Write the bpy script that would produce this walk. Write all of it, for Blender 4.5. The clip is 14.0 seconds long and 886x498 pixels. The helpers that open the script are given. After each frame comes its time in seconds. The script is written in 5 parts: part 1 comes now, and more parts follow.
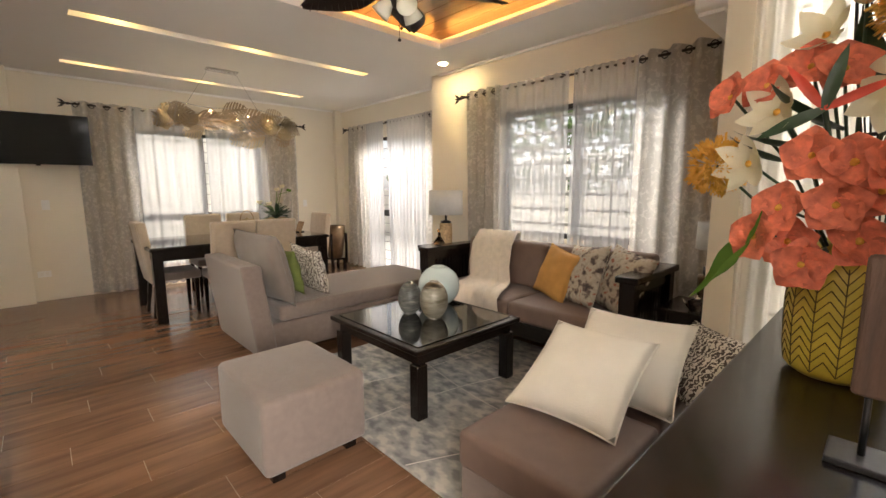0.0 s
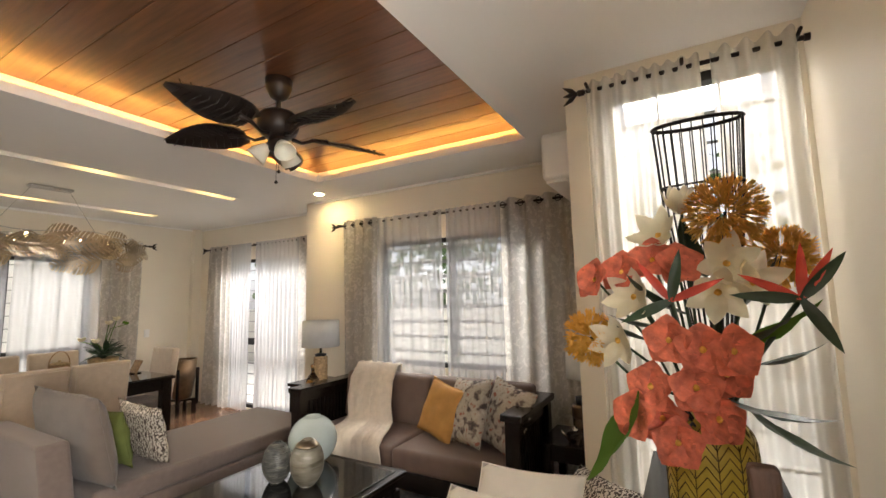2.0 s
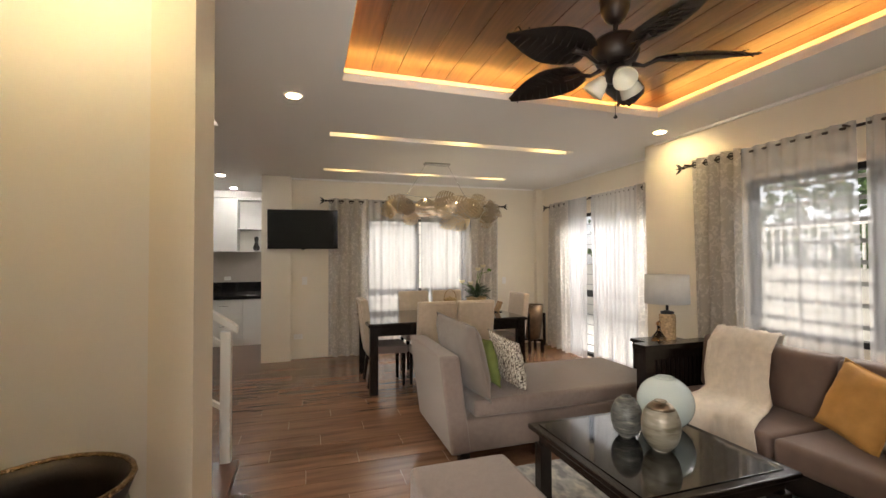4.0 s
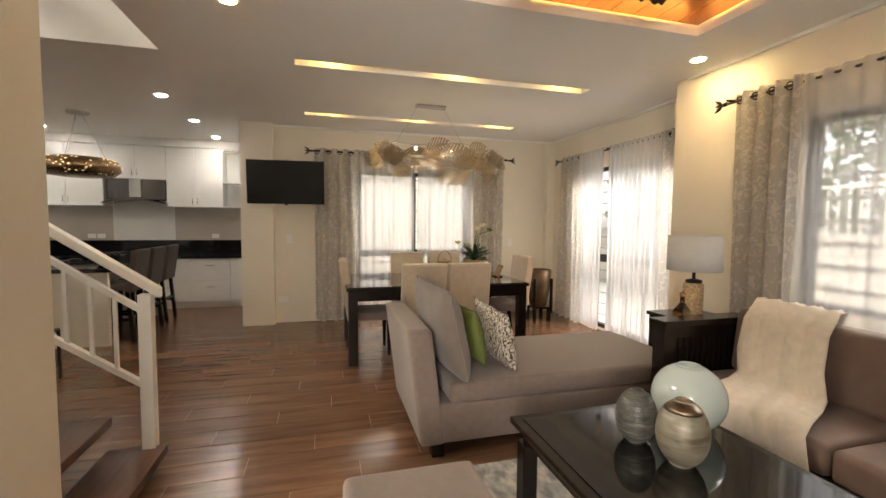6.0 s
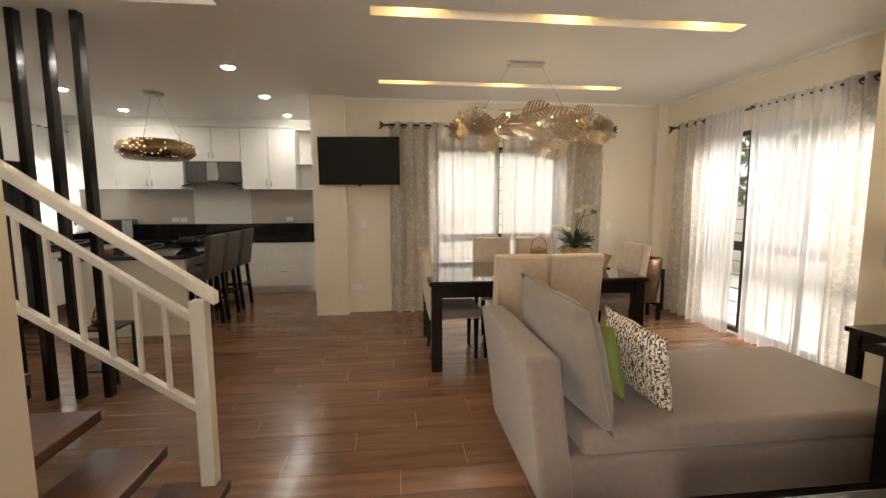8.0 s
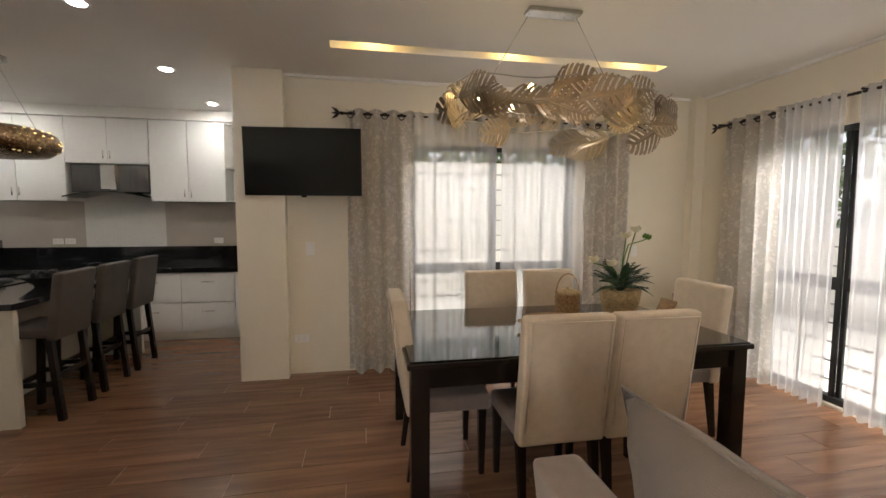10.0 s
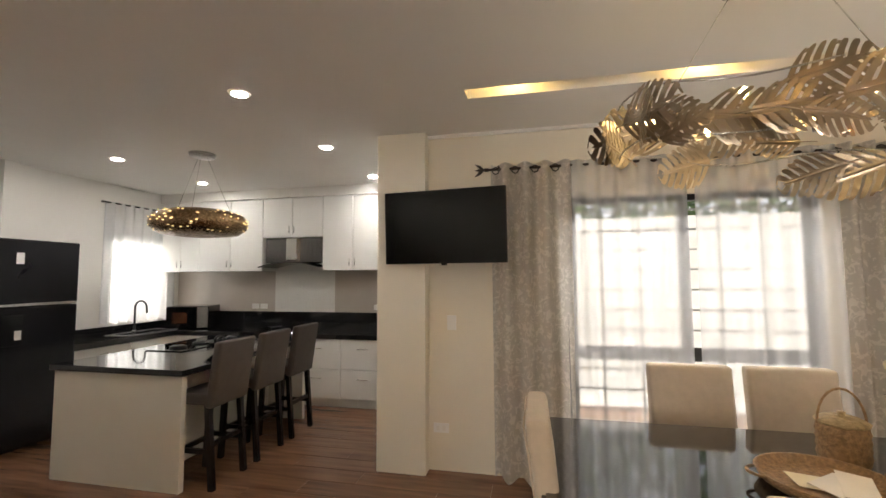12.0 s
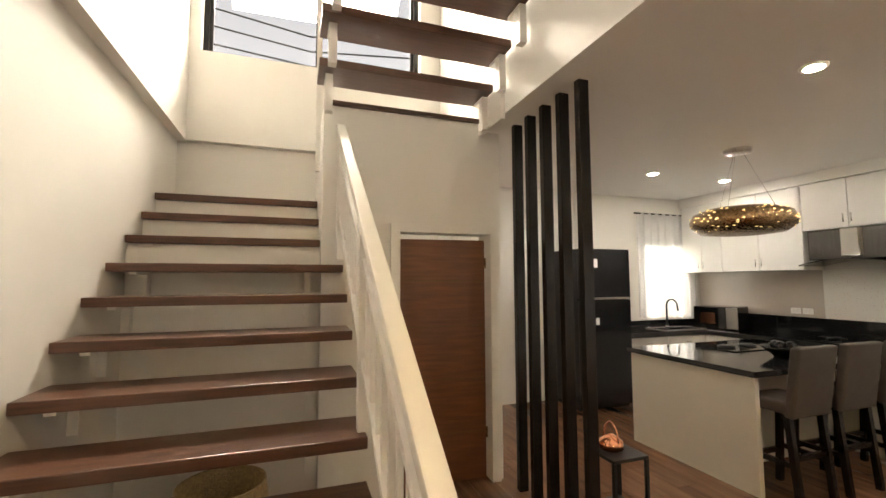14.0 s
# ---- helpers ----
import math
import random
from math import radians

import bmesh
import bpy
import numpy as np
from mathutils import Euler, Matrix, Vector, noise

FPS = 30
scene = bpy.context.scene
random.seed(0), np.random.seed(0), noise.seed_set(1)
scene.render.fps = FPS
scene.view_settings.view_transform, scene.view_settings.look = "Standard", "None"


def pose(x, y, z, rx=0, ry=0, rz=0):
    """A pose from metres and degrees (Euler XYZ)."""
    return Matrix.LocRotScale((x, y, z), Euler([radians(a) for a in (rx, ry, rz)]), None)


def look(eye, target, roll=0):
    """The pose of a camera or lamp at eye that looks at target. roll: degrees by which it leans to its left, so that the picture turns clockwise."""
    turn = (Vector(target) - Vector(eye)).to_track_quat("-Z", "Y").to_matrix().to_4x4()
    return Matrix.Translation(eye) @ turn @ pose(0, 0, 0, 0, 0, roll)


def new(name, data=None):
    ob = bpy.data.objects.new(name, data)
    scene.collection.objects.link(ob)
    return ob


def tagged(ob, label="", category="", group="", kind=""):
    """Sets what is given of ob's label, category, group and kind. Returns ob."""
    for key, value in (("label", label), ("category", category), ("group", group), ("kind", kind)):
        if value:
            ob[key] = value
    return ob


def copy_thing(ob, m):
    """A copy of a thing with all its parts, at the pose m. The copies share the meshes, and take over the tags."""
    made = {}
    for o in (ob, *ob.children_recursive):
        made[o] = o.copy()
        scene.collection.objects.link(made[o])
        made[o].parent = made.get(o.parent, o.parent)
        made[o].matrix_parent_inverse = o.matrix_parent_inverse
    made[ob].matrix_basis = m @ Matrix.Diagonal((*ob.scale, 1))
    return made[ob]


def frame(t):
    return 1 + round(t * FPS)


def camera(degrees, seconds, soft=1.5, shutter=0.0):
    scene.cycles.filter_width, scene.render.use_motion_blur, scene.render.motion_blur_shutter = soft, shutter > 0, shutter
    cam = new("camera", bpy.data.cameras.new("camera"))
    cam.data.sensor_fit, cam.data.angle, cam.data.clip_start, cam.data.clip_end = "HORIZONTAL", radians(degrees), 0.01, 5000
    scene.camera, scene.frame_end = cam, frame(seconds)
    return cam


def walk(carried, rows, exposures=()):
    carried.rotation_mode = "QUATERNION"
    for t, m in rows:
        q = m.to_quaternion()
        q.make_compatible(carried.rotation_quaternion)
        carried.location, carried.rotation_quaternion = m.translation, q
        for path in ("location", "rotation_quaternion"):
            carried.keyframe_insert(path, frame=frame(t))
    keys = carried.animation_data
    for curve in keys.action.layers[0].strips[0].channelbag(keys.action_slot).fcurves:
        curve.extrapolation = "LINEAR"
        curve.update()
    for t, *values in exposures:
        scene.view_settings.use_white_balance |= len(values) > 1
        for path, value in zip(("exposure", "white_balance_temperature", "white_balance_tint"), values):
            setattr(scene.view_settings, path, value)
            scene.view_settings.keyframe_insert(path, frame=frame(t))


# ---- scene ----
cam = camera(92.3, 14.0)
PATH = [
    (0, (0.097, 0.334, 1.339), (-1.341, 1.695, 1.058), -0.2),
    (0.5, (0.05, 0.357, 1.367), (-1.105, 1.965, 1.085), 0.4),
    (1, (0.032, 0.386, 1.403), (-0.96, 2.115, 1.239), 0.6),
    (1.5, (0.015, 0.403, 1.489), (-0.966, 2.146, 1.538), -0.4),
    (2, (0.012, 0.373, 1.533), (-0.975, 2.098, 1.756), -1.3),
    (2.5, (-0.009, 0.345, 1.596), (-1.281, 1.855, 1.912), -2.2),
    (3, (-0.048, 0.328, 1.598), (-1.641, 1.49, 1.932), -2.0),
    (3.5, (-0.097, 0.335, 1.568), (-1.933, 1.098, 1.788), -1.3),
    (4, (-0.182, 0.453, 1.474), (-2.088, 1.056, 1.521), -0.3),
    (6.5, (-0.742, 0.938, 1.401), (-2.679, 1.389, 1.196), 1.0),
    (7, (-0.775, 0.954, 1.44), (-2.747, 1.187, 1.207), 1.2),
    (7.5, (-1.038, 0.795, 1.428), (-3.014, 1.009, 1.203), 0.1),
    (10, (-2.869, 0.872, 1.456), (-4.829, 1.242, 1.304), 0.2),
    (10.5, (-3.179, 0.955, 1.484), (-5.117, 1.444, 1.42), -0.4),
    (11, (-3.357, 1.134, 1.536), (-5.283, 1.666, 1.622), -0.2),
    (11.5, (-3.445, 1.135, 1.524), (-5.425, 1.389, 1.645), -0.5),
    (12, (-3.506, 1.065, 1.522), (-5.456, 0.643, 1.656), -0.3),
    (12.5, (-3.479, 0.959, 1.521), (-5.145, -0.137, 1.671), -0.5),
    (13, (-3.361, 0.866, 1.525), (-4.679, -0.63, 1.683), -0.4),
    (13.5, (-3.226, 0.794, 1.523), (-4.155, -0.97, 1.687), -0.3),
    (14, (-3.085, 0.743, 1.508), (-3.737, -1.142, 1.659), -0.2),
]
EXPOSURE = [(0, 1.1, 6600, 12), (0.5, 1.2, 6350, 12), (1.5, 0.95, 6350, 12), (3, 1.0, 6350, 12), (4, 1.0, 6500, 12), (7.5, 1.2, 7000, 12), (10, 0.9, 6450, 12), (11, 0.8, 6300, 12), (12, 1.25, 6550, 12), (13, 1.6, 7100, 12), (14, 1.5, 7300, 12)]
walk(cam, [(t, look(eye, target, roll)) for t, eye, target, roll in PATH], EXPOSURE)

# ---- daylight ----
world = bpy.data.worlds.new("sky")
scene.world = world
world.use_nodes = True
wn = world.node_tree
sky = wn.nodes.new("ShaderNodeTexSky")
sky.sky_type, sky.sun_disc, sky.sun_elevation, sky.sun_rotation = "NISHITA", False, radians(55), radians(30)
wn.nodes["Background"].inputs["Strength"].default_value = 0.1
pale = wn.nodes.new("ShaderNodeHueSaturation")
pale.inputs["Saturation"].default_value = 0.22
wn.links.new(sky.outputs[0], pale.inputs["Color"])
wn.links.new(pale.outputs[0], wn.nodes["Background"].inputs["Color"])
sun = new("sun", bpy.data.lights.new("sun", "SUN"))
sun.data.energy, sun.data.angle, sun.data.color = 0.8, radians(12), (1, 0.96, 0.9)
sun.matrix_world = look((0, 0, 0), (-0.3, -0.5, -1.1))


def window_light(name, eye, aim, w, h, watts, color=(0.9, 0.96, 1.0)):
    """Sky light that enters through one opening."""
    l = bpy.data.lights.new(name, "AREA")
    l.shape, l.size, l.size_y, l.energy, l.color = "RECTANGLE", w, h, watts, color
    ob = new(name, l)
    ob.matrix_world = look(eye, aim)
    return ob


WARMSKY = (1.0, 0.95, 0.87)
window_light("window_light", (-2.0, 5.4, 3.4), (-2.0, 2.6, 0.7), 2.4, 1.3, 65, WARMSKY)
window_light("window_light", (-5.15, 5.9, 3.4), (-5.15, 3.0, 0.5), 2.6, 1.4, 165, WARMSKY)
window_light("window_light", (-8.4, 2.15, 3.4), (-5.6, 2.15, 0.6), 2.4, 1.3, 120, WARMSKY)
window_light("window_light", (0.1, 4.1, 3.5), (-0.05, 1.6, 0.9), 1.0, 1.2, 95, WARMSKY)
window_light("window_light", (-8.15, -5.3, 3.3), (-7.8, -2.6, 0.8), 1.4, 1.2, 170, WARMSKY)
window_light("window_light", (-3.3, -4.9, 5.6), (-3.2, -1.6, 2.2), 2.2, 1.2, 210, WARMSKY)
window_light("window_light", (0.9, 0.1, 1.6), (-3.0, 0.3, 1.1), 0.8, 1.9, 88, WARMSKY)

# ---- materials ----


def M(name, col, rough=0.5, metal=0.0, var=0.12, scale=6.0, bump=0.08, bscale=70.0, coat=0.0, stretch=(1, 1, 1), rand=0.0, spec=0.5, sheen=0.0, detail=4.0):
    m = bpy.data.materials.new(name)
    m.use_nodes = True
    n, l = m.node_tree.nodes, m.node_tree.links
    p = n["Principled BSDF"]
    tc = n.new("ShaderNodeTexCoord")
    mp = n.new("ShaderNodeMapping")
    mp.inputs["Scale"].default_value = stretch
    vec = tc.outputs["Object"]
    if rand:
        oi = n.new("ShaderNodeObjectInfo")
        mul = n.new("ShaderNodeVectorMath")
        mul.operation = "SCALE"
        cx = n.new("ShaderNodeCombineXYZ")
        for i in range(3):
            l.new(oi.outputs["Random"], cx.inputs[i])
        l.new(cx.outputs[0], mul.inputs[0])
        mul.inputs["Scale"].default_value = 37.0
        add = n.new("ShaderNodeVectorMath")
        l.new(vec, add.inputs[0])
        l.new(mul.outputs[0], add.inputs[1])
        vec = add.outputs[0]
    l.new(vec, mp.inputs["Vector"])
    big, fine = n.new("ShaderNodeTexNoise"), n.new("ShaderNodeTexNoise")
    big.inputs["Scale"].default_value, big.inputs["Detail"].default_value = scale, detail
    fine.inputs["Scale"].default_value, fine.inputs["Detail"].default_value = bscale, 3
    for k in (big, fine):
        l.new(mp.outputs[0], k.inputs["Vector"])
    ramp = n.new("ShaderNodeValToRGB")
    lo = [max(0, c * (1 - var)) for c in col]
    hi = [min(1, c * (1 + var)) for c in col]
    ramp.color_ramp.elements[0].color, ramp.color_ramp.elements[1].color = (*lo, 1), (*hi, 1)
    ramp.color_ramp.elements[0].position, ramp.color_ramp.elements[1].position = 0.3, 0.7
    l.new(big.outputs["Fac"], ramp.inputs[0])
    out = ramp.outputs[0]
    if rand:
        hsv = n.new("ShaderNodeHueSaturation")
        mr = n.new("ShaderNodeMapRange")
        mr.inputs["To Min"].default_value, mr.inputs["To Max"].default_value = 1 - rand, 1 + rand
        l.new(oi.outputs["Random"], mr.inputs["Value"])
        l.new(mr.outputs[0], hsv.inputs["Value"])
        l.new(out, hsv.inputs["Color"])
        out = hsv.outputs[0]
    l.new(out, p.inputs["Base Color"])
    rr = n.new("ShaderNodeMapRange")
    rr.inputs["To Min"].default_value, rr.inputs["To Max"].default_value = max(0.02, rough - 0.06), min(1, rough + 0.06)
    l.new(fine.outputs["Fac"], rr.inputs["Value"])
    l.new(rr.outputs[0], p.inputs["Roughness"])
    if bump:
        b = n.new("ShaderNodeBump")
        b.inputs["Strength"].default_value, b.inputs["Distance"].default_value = bump, 0.01
        l.new(fine.outputs["Fac"], b.inputs["Height"])
        l.new(b.outputs[0], p.inputs["Normal"])
    p.inputs["Metallic"].default_value = metal
    p.inputs["Coat Weight"].default_value = coat
    p.inputs["Coat Roughness"].default_value = 0.06
    p.inputs["Specular IOR Level"].default_value = spec
    p.inputs["Sheen Weight"].default_value = sheen
    return m


def pattern(m, kind, cols, scale, edge=0.5, stretch=(1, 1, 1)):
    """Puts a printed or woven pattern of several colours in place of the base colour of m."""
    n, l = m.node_tree.nodes, m.node_tree.links
    tc, mp = n.new("ShaderNodeTexCoord"), n.new("ShaderNodeMapping")
    mp.inputs["Scale"].default_value = stretch
    l.new(tc.outputs["Object"], mp.inputs["Vector"])
    tex = n.new({"voronoi": "ShaderNodeTexVoronoi", "noise": "ShaderNodeTexNoise", "wave": "ShaderNodeTexWave"}[kind])
    tex.inputs["Scale"].default_value = scale
    if kind == "wave":
        tex.inputs["Distortion"].default_value, tex.inputs["Detail Scale"].default_value = 9.0, 3.2
    l.new(mp.outputs[0], tex.inputs["Vector"])
    r = n.new("ShaderNodeValToRGB")
    r.color_ramp.interpolation = "EASE"
    els = r.color_ramp.elements
    while len(els) < len(cols):
        els.new(0.5)
    for i, c in enumerate(cols):
        els[i].position = edge * i / max(1, len(cols) - 1) + (0.5 - edge / 2 if kind != "voronoi" else 0)
        els[i].color = (*c, 1)
    l.new(tex.outputs["Distance" if kind == "voronoi" else "Fac"], r.inputs[0])
    l.new(r.outputs[0], n["Principled BSDF"].inputs["Base Color"])
    return m


def glow(name, col, strength):
    m = bpy.data.materials.new(name)
    m.use_nodes = True
    p = m.node_tree.nodes["Principled BSDF"]
    p.inputs["Base Color"].default_value = (*col, 1)
    p.inputs["Emission Color"].default_value = (*col, 1)
    p.inputs["Emission Strength"].default_value = strength
    return m


def cloth(name, col, see, pat=0.0, scale=14.0, through_light=0.5):
    """Woven curtain cloth: part open weave, part light-scattering thread, with an embroidered sprig pattern where pat is given."""
    m = bpy.data.materials.new(name)
    m.use_nodes = True
    n, l = m.node_tree.nodes, m.node_tree.links
    n.remove(n["Principled BSDF"])
    out = n["Material Output"]
    dif, tra, hole = n.new("ShaderNodeBsdfDiffuse"), n.new("ShaderNodeBsdfTranslucent"), n.new("ShaderNodeBsdfTransparent")
    a, b = n.new("ShaderNodeMixShader"), n.new("ShaderNodeMixShader")
    tc = n.new("ShaderNodeTexCoord")
    no = n.new("ShaderNodeTexNoise")
    no.inputs["Scale"].default_value, no.inputs["Detail"].default_value, no.inputs["Distortion"].default_value = scale, 5, 1.4
    l.new(tc.outputs["Object"], no.inputs["Vector"])
    r = n.new("ShaderNodeValToRGB")
    r.color_ramp.elements[0].position, r.color_ramp.elements[1].position = (0.53, 0.57) if pat else (0.2, 0.8)
    r.color_ramp.elements[0].color = (*[c * (0.97 - 0.3 * pat) for c in col], 1)
    r.color_ramp.elements[1].color = (*[min(0.9, c * (1 + 0.3 * pat)) for c in col], 1)
    l.new(no.outputs["Fac"], r.inputs[0])
    l.new(r.outputs[0], dif.inputs["Color"])
    l.new(r.outputs[0], tra.inputs["Color"])
    a.inputs[0].default_value = through_light
    l.new(dif.outputs[0], a.inputs[1])
    l.new(tra.outputs[0], a.inputs[2])
    b.inputs[0].default_value = see
    l.new(a.outputs[0], b.inputs[1])
    l.new(hole.outputs[0], b.inputs[2])
    l.new(b.outputs[0], out.inputs["Surface"])
    return m


def glass(name, col=(1, 1, 1), rough=0.0):
    m = bpy.data.materials.new(name)
    m.use_nodes = True
    p = m.node_tree.nodes["Principled BSDF"]
    p.inputs["Base Color"].default_value = (*col, 1)
    p.inputs["Transmission Weight"].default_value = 1.0
    p.inputs["Roughness"].default_value = rough
    p.inputs["IOR"].default_value = 1.45
    return m


WALL = M("cream_wall_paint", (0.79, 0.73, 0.61), 0.6, var=0.03, scale=1.2, bump=0.05, bscale=160)
WALLW = M("white_wall_paint", (0.8, 0.78, 0.73), 0.6, var=0.03, scale=1.2, bump=0.05, bscale=160)
CEIL = M("ceiling_paint", (0.87, 0.85, 0.81), 0.65, var=0.02, scale=0.8, bump=0.03, bscale=120)
TRIM = M("white_satin_paint", (0.8, 0.78, 0.73), 0.35, var=0.03, scale=3, bump=0.02)
PLANK = M("wood_look_tile", (0.165, 0.086, 0.049), 0.21, var=0.32, scale=5, bump=0.05, bscale=30, stretch=(3.6, 0.32, 1), rand=0.16, detail=7)
GROUT = M("tile_grout", (0.3, 0.21, 0.14), 0.8, var=0.15, scale=20)
TRAYWOOD = M("stained_ceiling_wood", (0.1, 0.042, 0.02), 0.34, var=0.35, scale=5, bump=0.08, bscale=60, stretch=(0.6, 9, 1), rand=0.12, detail=7)
DARKWOOD = M("espresso_wood", (0.01, 0.0065, 0.005), 0.24, var=0.35, scale=5, bump=0.03, bscale=60, stretch=(1, 6, 1), coat=0.08, spec=0.35)
TREAD = M("tread_wood", (0.085, 0.036, 0.02), 0.3, var=0.35, scale=6, bump=0.06, bscale=60, stretch=(0.7, 9, 9), rand=0.08)
DOORWOOD = M("door_wood", (0.16, 0.058, 0.02), 0.36, var=0.25, scale=5, bump=0.04, bscale=50, stretch=(0.6, 0.6, 7))
REDWOOD = M("red_door_wood", (0.05, 0.017, 0.013), 0.35, var=0.45, scale=6, bump=0.05, bscale=50, stretch=(10, 10, 0.5))
TAUPE = M("taupe_upholstery", (0.18, 0.136, 0.114), 0.9, var=0.08, scale=30, bump=0.35, bscale=420, sheen=0.25)
TAUPED = M("brown_leatherette", (0.15, 0.097, 0.075), 0.6, var=0.1, scale=12, bump=0.2, bscale=300, sheen=0.1)
LINEN = M("beige_linen", (0.5, 0.41, 0.31), 0.9, var=0.06, scale=20, bump=0.3, bscale=350, sheen=0.2)
GREYCUSH = M("grey_brown_cotton", (0.15, 0.12, 0.1), 0.9, var=0.08, scale=12, bump=0.3, bscale=300, sheen=0.2)
WHITECUSH = M("ivory_cotton", (0.78, 0.73, 0.64), 0.85, var=0.04, scale=8, bump=0.2, bscale=200)
MUSTARD = M("mustard_cotton", (0.52, 0.27, 0.07), 0.85, var=0.1, scale=14, bump=0.3, bscale=260)
GREEN = M("green_cotton", (0.14, 0.17, 0.04), 0.85, var=0.1, scale=14, bump=0.3, bscale=260)
FLORAL = pattern(M("floral_print", (0.5, 0.47, 0.4), 0.85, bump=0.25, bscale=260), "noise", [(0.07, 0.055, 0.05), (0.17, 0.13, 0.11), (0.42, 0.37, 0.3), (0.5, 0.45, 0.36), (0.46, 0.4, 0.32), (0.34, 0.12, 0.08)], 16, 0.36)
ZIG = pattern(M("houndstooth_weave", (0.5, 0.45, 0.38), 0.9, bump=0.3, bscale=300), "wave", [(0.07, 0.05, 0.04), (0.62, 0.56, 0.47)], 15, 0.12, (1, 1, 1.1))
THROW = M("ivory_throw", (0.66, 0.58, 0.48), 0.95, var=0.08, scale=20, bump=0.5, bscale=220, sheen=0.3)
RUGM = pattern(M("rug_pile", (0.4, 0.4, 0.4), 0.95, bump=0.6, bscale=250), "noise", [(0.21, 0.215, 0.215), (0.35, 0.345, 0.33), (0.52, 0.49, 0.44)], 7, 0.3, (1.5, 2.2, 1))
BLACKGLASS = M("black_glass", (0.006, 0.006, 0.006), 0.04, var=0.1, bump=0, coat=0.6)
TVSCREEN = M("tv_screen", (0.004, 0.004, 0.004), 0.1, var=0.1, bump=0, spec=0.25)
GRANITE = M("black_granite", (0.01, 0.01, 0.011), 0.08, var=0.6, scale=140, bump=0, coat=0.4)
LAMINATE = M("white_laminate", (0.8, 0.79, 0.75), 0.22, var=0.02, scale=2, bump=0)
ISLE = M("cream_laminate", (0.75, 0.71, 0.62), 0.35, var=0.03, scale=2, bump=0)
SPLASH = M("beige_backsplash", (0.5, 0.45, 0.39), 0.15, var=0.04, scale=3, bump=0)
MOSAIC = pattern(M("mosaic_tile", (0.7, 0.68, 0.62), 0.2, bump=0.1), "voronoi", [(0.35, 0.32, 0.27), (0.72, 0.7, 0.65), (0.78, 0.77, 0.72)], 42, 0.3)
STEEL = M("brushed_steel", (0.5, 0.49, 0.47), 0.28, metal=1, var=0.1, scale=6, bump=0.02, stretch=(1, 12, 1))
HOODSTEEL = M("dark_brushed_steel", (0.2, 0.195, 0.19), 0.22, metal=1, var=0.15, scale=4, bump=0.01, stretch=(1, 12, 1))
CHROME = M("chrome", (0.8, 0.8, 0.78), 0.12, metal=1, var=0.05, bump=0)
BLACKMETAL = M("black_metal", (0.02, 0.02, 0.02), 0.4, metal=0.4, var=0.2, bump=0.02)
# white grille bars, greyed in the colour to give their backlit silhouette
GRILLE = M("backlit_grille_grey", (0.22, 0.22, 0.21), 0.5, var=0.1, bump=0.02)
BLACKPLASTIC = M("black_gloss_plastic", (0.008, 0.008, 0.009), 0.12, var=0.2, bump=0)
FRIDGE = M("black_steel", (0.02, 0.02, 0.024), 0.18, metal=0.5, var=0.1, bump=0)
BRONZE = M("antique_bronze", (0.13, 0.085, 0.05), 0.38, metal=0.85, var=0.35, scale=9, bump=0.15, bscale=40)
FANBROWN = M("oiled_bronze", (0.022, 0.015, 0.012), 0.45, metal=0.3, var=0.3, bump=0.1)
LEAFMETAL = M("champagne_leaf_metal", (0.4, 0.33, 0.245), 0.3, metal=1, var=0.08, scale=9, bump=0.02, rand=0.25)
COPPER = M("copper", (0.8, 0.36, 0.2), 0.22, metal=1, var=0.1, bump=0.05)
GOLD = M("pierced_gold", (0.3, 0.2, 0.11), 0.26, metal=1, var=0.5, scale=60, bump=0.4, bscale=90)
YELLOWPOT = M("mustard_glaze", (0.52, 0.41, 0.05), 0.35, var=0.16, scale=16, bump=0.15, bscale=60)
POTLINE = M("dark_groove", (0.1, 0.075, 0.015), 0.6)
PETALR = M("coral_petal", (0.6, 0.15, 0.08), 0.65, var=0.32, scale=38, bump=0.3, bscale=120, rand=0.12)
STREL = M("orange_red_bract", (0.55, 0.06, 0.03), 0.5, var=0.3, scale=14)
LEAFD = M("dark_leaf_green", (0.022, 0.05, 0.02), 0.42, var=0.35, scale=14, bump=0.2, bscale=50)
RATTAN = M("woven_rattan", (0.28, 0.17, 0.08), 0.7, var=0.35, scale=60, bump=0.6, bscale=120)
STRAW = M("woven_seagrass", (0.36, 0.26, 0.13), 0.8, var=0.3, scale=50, bump=0.7, bscale=110)
WICKER = M("black_wicker", (0.015, 0.011, 0.009), 0.5, var=0.3)
SILVERG = pattern(M("mercury_glaze", (0.5, 0.5, 0.46), 0.42, metal=0.25, bump=0.2, bscale=60), "noise", [(0.035, 0.037, 0.036), (0.11, 0.11, 0.1), (0.26, 0.25, 0.21)], 14, 0.5, (1, 1, 4))
CREAMG = pattern(M("gilt_crackle_glaze", (0.6, 0.56, 0.46), 0.4, metal=0.2, bump=0.2, bscale=50), "noise", [(0.13, 0.11, 0.07), (0.26, 0.235, 0.18), (0.36, 0.33, 0.27)], 8, 0.45, (1, 1, 4))
AQUAG = M("pale_aqua_glass", (0.5, 0.58, 0.56), 0.12, var=0.05, bump=0, coat=0.5)
SHADE = M("grey_linen_shade", (0.62, 0.62, 0.61), 0.9, var=0.04, scale=20, bump=0.15, bscale=220)
AMBER = glass("amber_glass", (0.75, 0.5, 0.25), 0.05)
SMOKE = glass("smoked_glass", (0.3, 0.24, 0.2), 0.03)
